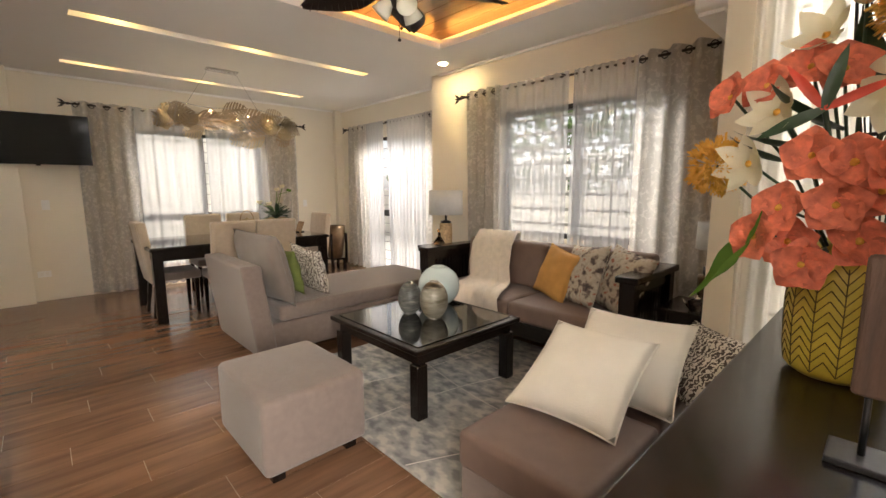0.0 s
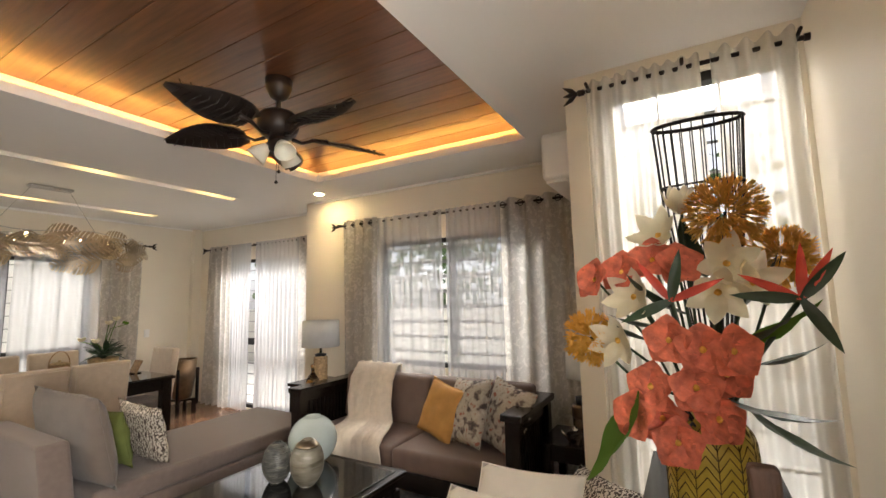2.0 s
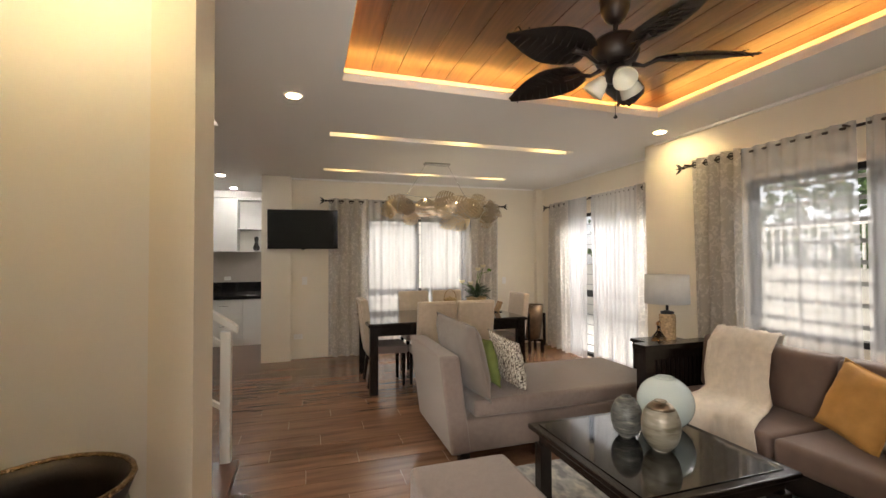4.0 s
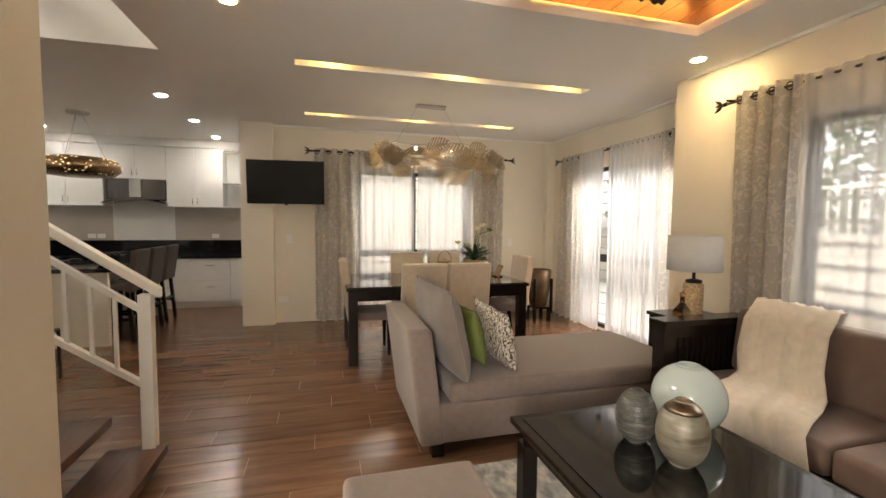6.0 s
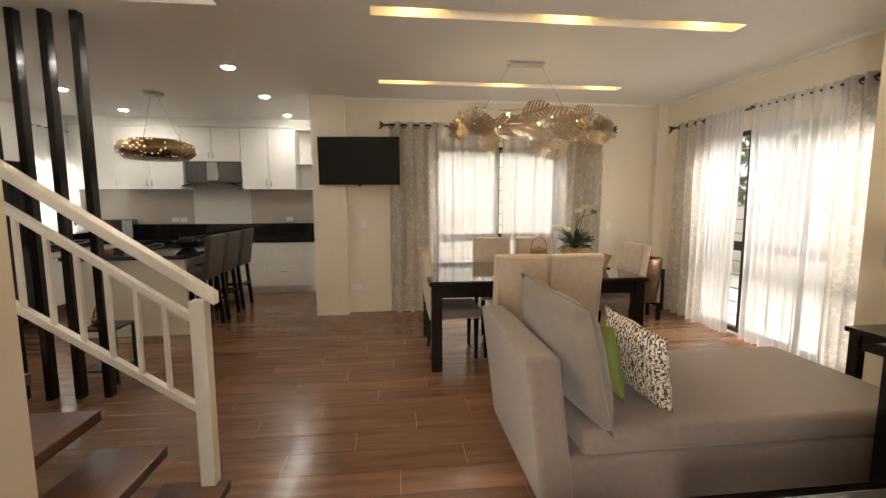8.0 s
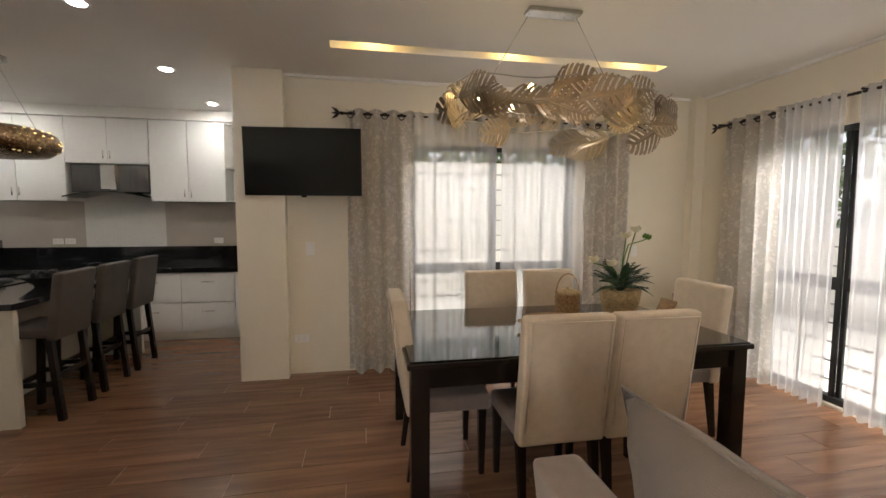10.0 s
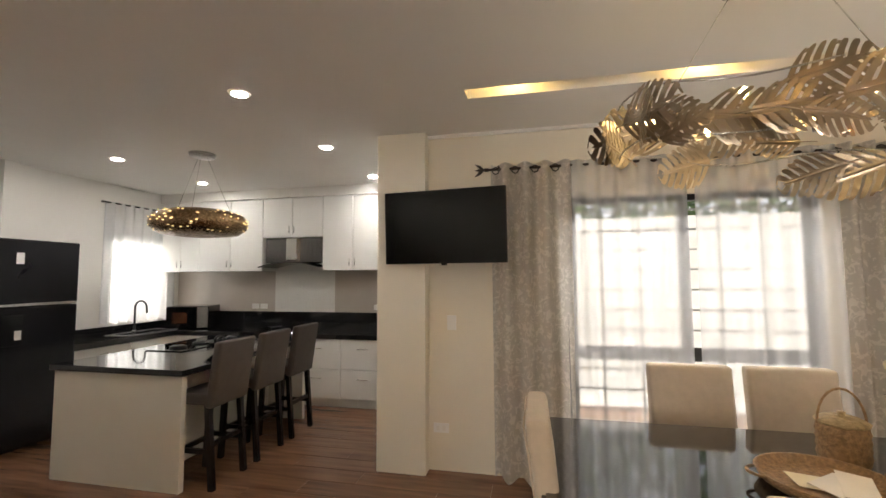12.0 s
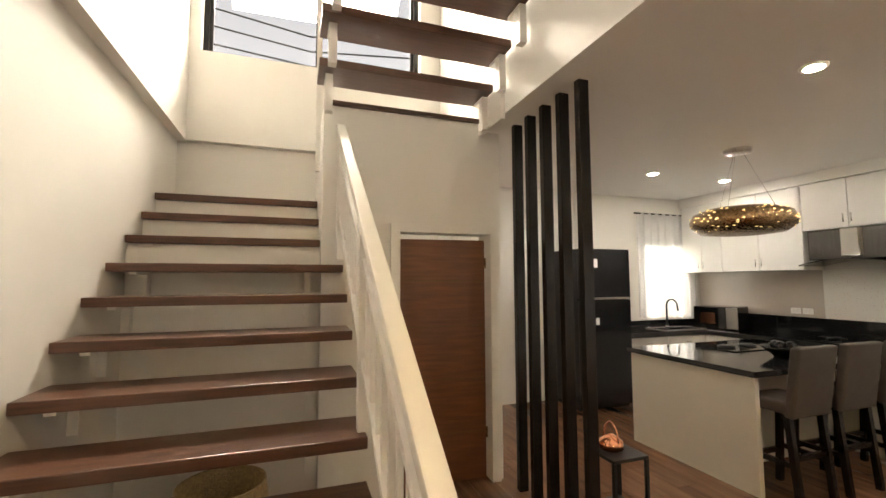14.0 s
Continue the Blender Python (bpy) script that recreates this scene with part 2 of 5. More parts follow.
FROST = M("frosted_glass_shade", (0.75, 0.72, 0.6), 0.25, var=0.05, bump=0)
PANE = glass("window_glass")
SHEER = cloth("white_voile", (0.84, 0.84, 0.86), 0.64)
DOORSHEER = cloth("dense_white_voile", (0.84, 0.84, 0.86), 0.5)
BROCADE = cloth("grey_brocade", (0.72, 0.69, 0.65), 0.12, 0.3, 19, 0.66)
PETALW = cloth("cream_petal", (0.82, 0.77, 0.58), 0.0, 0, 30)
PETALY = cloth("yellow_orange_floret", (0.92, 0.58, 0.14), 0.0, 0, 40)
LEAFG = cloth("leaf_green", (0.13, 0.25, 0.05), 0.0, 0, 30)
KSHEER = cloth("kitchen_voile", (0.88, 0.88, 0.88), 0.3)
COVE = glow("warm_led", (1.0, 0.5, 0.1), 15)
SPOT = glow("warm_spot", (1.0, 0.66, 0.22), 13)
SPOTW = glow("warm_downlight", (1.0, 0.72, 0.33), 190)
SPOTC = glow("cool_spot", (1.0, 0.97, 0.92), 160)
PIERCE = glow("pierced_lamp_light", (1.0, 0.72, 0.3), 0.9)
BULB = glow("warm_bulb", (1.0, 0.75, 0.35), 14)
GRASS = M("lawn", (0.07, 0.12, 0.035), 0.9, var=0.4, scale=2, bump=0.5, bscale=40)
CONC = M("pale_render", (0.55, 0.54, 0.5), 0.8, var=0.1, scale=1.5, bump=0.2)
HEDGE = M("hedge_leaf", (0.07, 0.13, 0.03), 0.6, var=0.4, scale=9, rand=0.2)
PLASTICW = M("white_plastic", (0.84, 0.83, 0.8), 0.35, var=0.02, bump=0)
PLAIDBLACK = M("charcoal_leatherette", (0.075, 0.06, 0.05), 0.55, var=0.12, scale=12, bump=0.25, bscale=260)

# ---- building helpers ----


def B(*boxes, bev=0.0, seg=2):
    """A bmesh of boxes (x0, x1, y0, y1, z0, z1)."""
    bm = bmesh.new()
    for x0, x1, y0, y1, z0, z1 in boxes:
        bmesh.ops.create_cube(bm, size=1, matrix=Matrix.LocRotScale(((x0 + x1) / 2, (y0 + y1) / 2, (z0 + z1) / 2), None, (abs(x1 - x0), abs(y1 - y0), abs(z1 - z0))))
    if bev:
        bmesh.ops.bevel(bm, geom=bm.edges[:], offset=bev, segments=seg, affect="EDGES", profile=0.6)
    return bm


def lathe(prof, seg=28):
    """A turned shape from (radius, z) pairs."""
    bm = bmesh.new()
    rings = []
    for r, z in prof:
        rings.append([bm.verts.new((max(r, 0.0005) * math.cos(2 * math.pi * i / seg), max(r, 0.0005) * math.sin(2 * math.pi * i / seg), z)) for i in range(seg)])
    for a, b in zip(rings, rings[1:]):
        for i in range(seg):
            bm.faces.new((a[i], a[(i + 1) % seg], b[(i + 1) % seg], b[i]))
    bm.faces.new(rings[0][::-1])
    bm.faces.new(rings[-1])
    for f in bm.faces:
        f.smooth = True
    return bm


def tube(bm, pts, r, seg=6):
    """Adds a round rod along points to bm; r is a number or one per point."""
    pts = [Vector(p) for p in pts]
    rings = []
    for i, p in enumerate(pts):
        d = (pts[min(i + 1, len(pts) - 1)] - pts[max(i - 1, 0)]).normalized()
        u = d.orthogonal().normalized() if not rings else (u - d * u.dot(d)).normalized()
        v = d.cross(u)
        rr = r[i] if isinstance(r, (list, tuple)) else r
        rings.append([bm.verts.new(p + rr * (math.cos(2 * math.pi * k / seg) * u + math.sin(2 * math.pi * k / seg) * v)) for k in range(seg)])
    for a, b in zip(rings, rings[1:]):
        for k in range(seg):
            f = bm.faces.new((a[k], a[(k + 1) % seg], b[(k + 1) % seg], b[k]))
            f.smooth = True
    bm.faces.new(rings[0][::-1])
    bm.faces.new(rings[-1])
    return bm


def rod(pts, r, seg=8):
    return tube(bmesh.new(), pts, r, seg)


def mesh_of(name, bm, material):
    me = bpy.data.meshes.new(name)
    bmesh.ops.recalc_face_normals(bm, faces=bm.faces[:])
    bm.to_mesh(me)
    bm.free()
    me.materials.append(material)
    return me


def part(name, bm, material, parent=None, label="", m=None):
    ob = new(name, mesh_of(name, bm, material))
    if parent:
        ob.parent = parent
    if m is not None:
        ob.matrix_basis = m
    if label:
        ob["label"] = label
    return ob


def share(name, me, parent, m):
    ob = new(name, me)
    ob.parent = parent
    ob.matrix_basis = m
    return ob


def thing(name, label, category, m=None, group="", kind=""):
    ob = new(name)
    ob.empty_display_size = 0.1
    if m is not None:
        ob.matrix_basis = m
    return tagged(ob, label, category, group, kind)


def struct(name, bm, material, label="", category=""):
    return tagged(part(name, bm, material), label or name.replace("_", " "), category or name.split("_")[0], kind="structure")


def cushion_mesh(w, h, t, n=14, pull=0.08, wrinkle=0.012, seed=0):
    """A stuffed cushion, w wide (x), h tall (z), t thick (y), with pinched corners; it stands on z = 0."""
    bm = bmesh.new()
    g = {}
    for s in (-1, 1):
        for i in range(n + 1):
            for j in range(n + 1):
                u, v = 2 * i / n - 1, 2 * j / n - 1
                rim = i in (0, n) or j in (0, n)
                if rim and s == 1:
                    g[s, i, j] = g[-1, i, j]
                    continue
                k = 1 - pull * (1 - abs(u) ** 2) * abs(v) ** 3
                q = 1 - pull * (1 - abs(v) ** 2) * abs(u) ** 3
                d = ((1 - u ** 2) * (1 - v ** 2)) ** 0.42
                wr = noise.noise(Vector((u * 2.2 + seed, v * 2.2, s + seed))) * wrinkle * (0 if rim else 1)
                g[s, i, j] = bm.verts.new((u * w / 2 * q, s * t / 2 * d + wr, h / 2 + v * h / 2 * k))
    for s in (-1, 1):
        for i in range(n):
            for j in range(n):
                f = bm.faces.new((g[s, i, j], g[s, i + 1, j], g[s, i + 1, j + 1], g[s, i, j + 1]))
                f.smooth = True
    return bm


def soft_box(x0, x1, y0, y1, z0, z1, r=0.035, puff=0.0):
    bm = B((x0, x1, y0, y1, z0, z1), bev=r, seg=4)
    for f in bm.faces:
        f.smooth = True
    if puff:
        bmesh.ops.subdivide_edges(bm, edges=[e for e in bm.edges if e.calc_length() > 0.2], cuts=5, use_grid_fill=True)
        cx, cy, hx, hy = (x0 + x1) / 2, (y0 + y1) / 2, (x1 - x0) / 2, (y1 - y0) / 2
        for v in bm.verts:
            if v.co.z > (z0 + z1) / 2:
                v.co.z += puff * max(0, 1 - ((v.co.x - cx) / hx) ** 2) * max(0, 1 - ((v.co.y - cy) / hy) ** 2)
    return bm


def holed(x0, x1, y0, y1, z0, z1, holes):
    """A slab or wall between x0..x1, y0..y1, z0..z1 cut by rectangular holes, given as (x0, x1, y0, y1, z0, z1) cells."""
    cuts = [sorted({a, b, *[min(max(h[2 * k + e], a), b) for h in holes for e in (0, 1)]}) for k, (a, b) in enumerate(((x0, x1), (y0, y1), (z0, z1)))]
    out = []
    for xa, xb in zip(cuts[0], cuts[0][1:]):
        for ya, yb in zip(cuts[1], cuts[1][1:]):
            for za, zb in zip(cuts[2], cuts[2][1:]):
                c = ((xa + xb) / 2, (ya + yb) / 2, (za + zb) / 2)
                if not any(h[0] < c[0] < h[1] and h[2] < c[1] < h[3] and h[4] < c[2] < h[5] for h in holes):
                    out.append((xa, xb, ya, yb, za, zb))
    bm = B(*out)
    bmesh.ops.remove_doubles(bm, verts=bm.verts[:], dist=0.0005)
    seen, dead = {}, []
    for f in bm.faces:
        key = tuple(sorted(v.index for v in f.verts))
        dead += [f] if key in seen else []
        seen.setdefault(key, f)
    bmesh.ops.delete(bm, geom=list({*dead}), context="FACES_ONLY")
    return bm


# ---- the shell ----
H, T = 2.7, 0.15
BIG = 9.0
TRAY = (-3.14, -0.97, 0.67, 3.37)
STAIR = (-4.47, -2.03, -3.6, -0.33)
ground = struct("ground", B((-60, 60, -60, 60, -0.5, -0.12)), GRASS, "green lawn around the house", "ground")
floor = struct("floor", B((-8.95, 0.67, -4.2, 4.55, -0.12, -0.0018)), GROUT, "floor of brown wood-look tile planks with pale joints", "floor")

slots = [(-4.51, -4.37, 0.65, 3.36), (-6.22, -6.08, 0.65, 3.36)]
struct("ceiling", holed(-8.95, 0.67, -4.2, 4.55, H, H + 0.06, [(*TRAY, 0, 9), (*STAIR, 0, 9), (-0.35, 0.8, 2.8, 4.6, 0, 9), (-9, -7.05, 0.0, 4.6, 0, 9)] + [(*s, 0, 9) for s in slots]), CEIL, "smooth off-white plaster ceiling with recesses", "ceiling")
# raised tray with a lit cove
tx0, tx1, ty0, ty1 = TRAY
c = 0.16
struct("ceiling_cove", B((tx0 - c - 0.03, tx0 - c, ty0 - c, ty1 + c, H + 0.06, 2.9), (tx1 + c, tx1 + c + 0.03, ty0 - c, ty1 + c, H + 0.06, 2.9),
       (tx0 - c - 0.03, tx1 + c + 0.03, ty0 - c - 0.03, ty0 - c, H + 0.06, 2.9), (tx0 - c - 0.03, tx1 + c + 0.03, ty1 + c, ty1 + c + 0.03, H + 0.06, 2.9)), CEIL, "white cove around the raised wooden ceiling", "ceiling")
nb = 16
pw = (ty1 - ty0 + 2 * c) / nb
bm = B(*[(tx0 - c, tx1 + c, ty0 - c + i * pw + 0.001, ty0 - c + (i + 1) * pw - 0.001, 2.86, 2.88) for i in range(nb)], bev=0.003, seg=1)
struct("ceiling_planks", bm, TRAYWOOD, "dark reddish-brown stained plank ceiling in the raised tray", "ceiling")
struct("ceiling_tray_top", B((tx0 - c, tx1 + c, ty0 - c, ty1 + c, 2.881, 2.9)), TRAYWOOD, "dark backing above the ceiling planks", "ceiling")
strip = thing("cove_light", "warm amber LED strip hidden in the ceiling cove", "led strip", kind="")
for q in ((tx0 - 0.11, tx0 - 0.09, ty0, ty1), (tx1 + 0.09, tx1 + 0.11, ty0, ty1), (tx0, tx1, ty0 - 0.11, ty0 - 0.09), (tx0, tx1, ty1 + 0.09, ty1 + 0.11)):
    part("led_strip", B((*q, H + 0.062, H + 0.072)), COVE, strip)
# slots with small spots
for s in slots:
    sl = thing("ceiling_slot_light", "long recessed ceiling slot with three warm spots", "ceiling light", group="ceiling slot lights")
    part("trough", B((s[0] - 0.01, s[1] + 0.01, s[2] - 0.01, s[3] + 0.01, H + 0.13, H + 0.14), (s[0] - 0.01, s[0], s[2], s[3], H + 0.061, H + 0.13), (s[1], s[1] + 0.01, s[2], s[3], H + 0.061, H + 0.13),
                    (s[0] - 0.01, s[1] + 0.01, s[2] - 0.01, s[2], H + 0.061, H + 0.13), (s[0] - 0.01, s[1] + 0.01, s[3], s[3] + 0.01, H + 0.061, H + 0.13)), CEIL, sl)
    for y in (0.95, 2.05, 3.12):
        part("spot", lathe([(0.05, 0.0), (0.055, 0.012), (0.03, 0.02)], 16), SPOT, sl, m=pose((s[0] + s[1]) / 2, y, H + 0.108))


def downlight(x, y, material, label):
    d = thing("downlight", label, "downlight", pose(x, y, H), group="downlights")
    part("ring", lathe([(0.046, -0.006), (0.066, -0.006), (0.068, 0.0), (0.046, 0.0)], 24), TRIM, d)
    part("lens", lathe([(0.002, -0.0085), (0.045, -0.0085), (0.0455, -0.0062)], 24), material, d)


for x, y in ((-3.467, 3.714), (-3.513, 0.343)):
    downlight(x, y, SPOTW, "round warm recessed downlight in the ceiling")
downlight(-1.6, -0.3, SPOTW, "round warm recessed downlight in the ceiling")
for x in (-5.81, -6.96, -8.10):
    downlight(x, -0.755, SPOTC, "round cool white recessed downlight in the ceiling")
for x in (-5.69, -6.84, -7.94):
    downlight(x, -2.92, SPOTC, "round cool white recessed downlight in the ceiling")

# walls
struct("wall_east", holed(-3.82, -0.5, 4.0, 4.15, 0, H, [(-2.85, -1.15, 0, BIG, 0.85, 2.12)]), WALL, "cream living room wall with a wide window")
struct("wall_step", B((-3.97, -3.82, 4.0, 4.55, 0, H)), WALL, "cream wall return beside the dining doors")
struct("wall_dining", holed(-6.9, -3.97, 4.4, 4.55, 0, H, [(-6.15, -4.15, 0, BIG, 0.02, 2.15)]), WALL, "cream dining wall with glass sliding doors")
struct("wall_north", holed(-7.05, -6.9, -0.15, 4.55, 0, H, [(-BIG, 0, 1.3, 3.0, 0.06, 2.13)]), WALL, "cream dining wall with a tall window")
struct("wall_column", B((-6.898, -6.8, 4.27, 4.398, 0, H - 0.002)), WALL, "cream corner column in the dining room")
struct("wall_pier", B((-7.03, -6.78, -0.19, 0.21, 0, H - 0.002)), WALL, "cream wall pier at the kitchen opening")
struct("wall_kitchen_side", B((-8.95, -7.05, -0.15, 0.0, 0, H)), WALLW, "white kitchen side wall")
struct("wall_kitchen_back", B((-8.95, -8.8, -4.05, -0.15, 0, H)), WALLW, "white kitchen back wall")
struct("wall_west", holed(-8.95, -4.62, -4.2, -4.05, 0, H, [(-8.55, -7.72, -BIG, 0, 1.0, 2.14)]), WALLW, "white kitchen wall with a window")
struct("wall_column_2", B((-6.72, -6.6, -4.048, -3.98, 0, H - 0.002)), WALLW, "white shallow wall column beside the fridge")
struct("wall_alcove", B((-0.5, -0.35, 2.8, 4.15, 0, H)), WALL, "cream wall at the end of the living room")
struct("wall_front_window", holed(-0.5, 0.52, 2.65, 2.8, 0, H, [(-0.34, 0.5, 0, BIG, 0.3, 2.58)]), WALL, "cream wall with a tall narrow window")
struct("wall_entry", holed(0.52, 0.67, -1.3, 2.8, 0, H, [(0, BIG, -0.42, 0.58, 0, 2.12)]), WALL, "cream entrance wall with a doorway")
struct("wall_entry_side", B((-2.05, 0.67, -1.45, -1.3, 0, H)), WALL, "cream entrance side wall")
struct("wall_pillar", B((-2.32, -1.98, -0.1, 0.045, 0, H - 0.002)), WALL, "cream pillar at the foot of the stairs", "pillar")
struct("wall_closet", holed(-4.62, -3.25, -2.45, -2.3, 0, 2.76, [(-4.52, -3.8, -BIG, 0, 0, 1.87)]), WALLW, "white wall with a door under the upper stairs")
struct("wall_closet_kitchen", B((-4.62, -4.5, -4.05, -2.452, 0, 5.6)), WALLW, "white wall between stairs and kitchen")
struct("wall_stairs", B((-2.07, -1.98, -3.65, -0.1, 0, 2.75), (-2.15, -1.98, -3.42, -0.1, 2.75, 5.6)), WALLW, "white wall along the staircase")
struct("wall_under_stairs", B((-3.248, -2.072, -2.5, -2.43, 0, 1.72)), WALLW, "white wall closing the space under the upper treads")
struct("wall_landing", holed(-4.62, -1.98, -3.65, -3.5, 0, 2.75, []), WALLW, "white wall at the stair landing")
struct("wall_landing_upper", holed(-4.5, -1.98, -3.65, -3.42, 2.75, 5.6, [(-4.28, -2.24, -BIG, 0, 3.58, 4.9)]), WALLW, "white stairwell wall with a high window")
struct("wall_closet_side", B((-3.4, -3.25, -3.5, -2.45, 0, 2.76)), WALLW, "white wall beside the upper treads of the stairs")
struct("beam_stairwell", B((-4.62, -4.47, -2.3, -0.33, H + 0.06, 5.6), (-4.47, -2.0, -0.33, -0.18, H + 0.06, 5.6)), CEIL, "white edge of the upper floor around the stairwell", "beam")
struct("ceiling_stairwell", B((-4.62, -1.95, -4.2, -0.18, 5.6, 5.7)), CEIL, "white ceiling above the stairwell", "ceiling")
struct("roof", B((-9.2, 0.9, -4.4, -4.2, H + 0.06, 3.0)), CEIL, "roof edge", "roof")
# wall top lip and baseboard lines
struct("trim_closet_cap", B((-4.5, -3.25, -2.46, -2.27, 2.762, 2.79)), TREAD, "dark wooden cap on the closet wall", "trim")
struct("trim_cornice", B((-3.82, -0.5, 3.975, 3.999, H - 0.025, H - 0.001), (-6.8, -3.97, 4.375, 4.399, H - 0.025, H - 0.001), (-6.899, -6.875, 0.21, 4.27, H - 0.025, H - 0.001)), CEIL, "thin cornice along the ceiling", "trim")


def framed_window(name, label, x0, x1, z0, z1, m, n, rail=None, grid=None, bar=0.007):
    """Black aluminium sliding window across x with n sashes; local y is the wall's depth."""
    w = thing(name, label, "window", m, kind="structure")
    f = 0.045
    part("window_frame", B((x0, x1, -0.04, 0.04, z0, z0 + f), (x0, x1, -0.04, 0.04, z1 - f, z1), (x0, x0 + f, -0.04, 0.04, z0 + f, z1 - f), (x1 - f, x1, -0.04, 0.04, z0 + f, z1 - f)), BLACKMETAL, w)
    for i in range(n):
        a, b = x0 + f + (x1 - x0 - 2 * f) * i / n, x0 + f + (x1 - x0 - 2 * f) * (i + 1) / n
        y = 0.012 if i % 2 else -0.014
        bx = [(a, a + 0.032, y - 0.012, y + 0.012, z0 + f, z1 - f), (b - 0.032, b, y - 0.012, y + 0.012, z0 + f, z1 - f)]
        if rail:
            bx.append((a + 0.032, b - 0.032, y - 0.012, y + 0.012, rail - 0.05, rail + 0.05))
        part("sash", B(*bx), BLACKMETAL, w)
        p = part("pane", B((a + 0.02, b - 0.02, y - 0.003, y + 0.003, z0 + f, z1 - f)), PANE, w)
        p.visible_shadow = False
    if grid:
        gy = grid
        z = z0 + 0.12
        while z < z1 - 0.05:
            part("grille_bar", B((x0, x1, gy - 0.006, gy + 0.006, z - bar, z + bar)), GRILLE, w)
            z += 0.155
        k = max(2, int((x1 - x0) / 0.28))
        for i in range(1, k):
            x = x0 + (x1 - x0) * i / k
            part("grille_bar", B((x - 0.007, x + 0.007, gy - 0.02, gy - 0.008, z0, z1)), GRILLE, w)
    return w


framed_window("window_1", "wide black-framed sliding window with security grille", -2.85, -1.15, 0.85, 2.12, pose(0, 4.075, 0), 2, grid=0.14, bar=0.016)
framed_window("door_sliding", "black-framed glass sliding doors with grille", -6.15, -4.15, 0.02, 2.15, pose(0, 4.475, 0), 3, rail=0.95, grid=0.14)
framed_window("window_2", "tall black-framed window with white grille behind voile", 1.3, 3.0, 0.06, 2.13, pose(-6.975, 0, 0, 0, 0, 90), 2, rail=0.95, grid=0.14)
framed_window("window_3", "kitchen window with white grille", -8.55, -7.72, 1.0, 2.14, pose(0, -4.125, 0, 0, 0, 0), 2, grid=-0.12)
framed_window("window_4", "tall narrow window beside the entrance", -0.34, 0.5, 0.3, 2.58, pose(0, 2.725, 0), 1, rail=1.2, grid=0.14)
framed_window("window_5", "high stairwell window", -4.28, -2.24, 3.58, 4.9, pose(0, -3.55, 0), 2)


# ---- curtains ----
def curtain(name, label, material, a, b, z0, z1, waves, amp=0.035, seed=0, rings=False, top_wave=1.0, group="curtains", flare=0.0):
    """A pleated cloth hung between plan points a and b."""
    th = thing(name, label, "curtain", group=group)
    a, b = Vector((*a, 0)), Vector((*b, 0))
    d = (b - a)
    nrm = Vector((-d.y, d.x, 0)).normalized()
    n, rows = waves * 10, 14
    bm = bmesh.new()
    g = []
    for j in range(rows + 1):
        v = j / rows
        row = []
        for i in range(n + 1):
            u = i / n
            ph = 2 * math.pi * waves * u
            k = amp * (top_wave * (1 - v) ** 2 + (0.55 + 0.6 * v) * min(1, v * 3 + 0.2))
            off = k * math.sin(ph + 0.7 * math.sin(3 * u + seed) * v) + 0.02 * v * math.sin(5.1 * u + seed)
            uu = u + 0.012 * v * math.sin(ph * 0.5 + seed) + flare * v * (u - 0.5)
            row.append(bm.verts.new(a + d * uu + nrm * off + Vector((0, 0, z1 + (z0 - z1) * v + 0.012 * math.sin(ph) * (v > 0.99)))))
        g.append(row)
    for j in range(rows):
        for i in range(n):
            f = bm.faces.new((g[j][i], g[j][i + 1], g[j + 1][i + 1], g[j + 1][i]))
            f.smooth = True
    part("cloth", bm, material, th)
    if rings:
        for i in range(waves * 2):
            p = a + d * ((i + 0.5) / (waves * 2))
            r = bmesh.new()
            tube(r, [p + Vector((0, 0, z1 - 0.05)) + 0.026 * (math.cos(t * 0.7854) * d.normalized().cross(Vector((0, 0, 1))) * 0.2 + math.cos(t * 0.7854) * Vector((0, 0, 1)) + math.sin(t * 0.7854) * d.normalized()) for t in range(9)], 0.005, 5)
            part("grommet", r, BLACKMETAL, th)
    return th


def curtain_rod(a, b, z):
    th = thing("curtain_rod", "dark bronze curtain rod with leaf finials", "curtain rod", group="curtain rods")
    a, b = Vector((*a, z)), Vector((*b, z))
    d = (b - a).normalized()
    part("rod", rod([a, b], 0.011), FANBROWN, th)
    for e, s in ((a, -1), (b, 1)):
        bm = bmesh.new()
        tube(bm, [e, e + d * s * 0.03], 0.016)
        for k in (-1, 0, 1):
            q = e + d * s * 0.03
            tip = q + d * s * 0.075 + Vector((0, 0, 0.05 * k))
            tube(bm, [q, (q + tip) / 2, tip], [0.003, 0.014, 0.002], 5)
        part("finial", bm, FANBROWN, th)
    out = Vector((-d.y, d.x, 0)) * 0.09
    for k in (0.03, 0.5, 0.97):
        p = a + (b - a) * k
        part("bracket", rod([p, p + out], 0.008), FANBROWN, th)


# living window
curtain_rod((-0.72, 3.9), (-3.36, 3.9), 2.34)
BR = "grey embroidered brocade curtain hanging on grommets"
SH = "sheer white voile curtain lit by daylight"
curtain("brocade_curtain", BR, BROCADE, (-3.28, 3.9), (-2.8, 3.9), 0.03, 2.39, 4, 0.045, 1, True)
curtain("brocade_curtain", BR, BROCADE, (-1.42, 3.9), (-0.76, 3.9), 0.03, 2.39, 4, 0.05, 2, True)
curtain("voile_curtain", SH, SHEER, (-2.84, 3.885), (-2.01, 3.885), 0.04, 2.375, 8, 0.013, 3)
curtain("voile_curtain", SH, SHEER, (-1.96, 3.885), (-1.4, 3.885), 0.04, 2.375, 8, 0.013, 4)
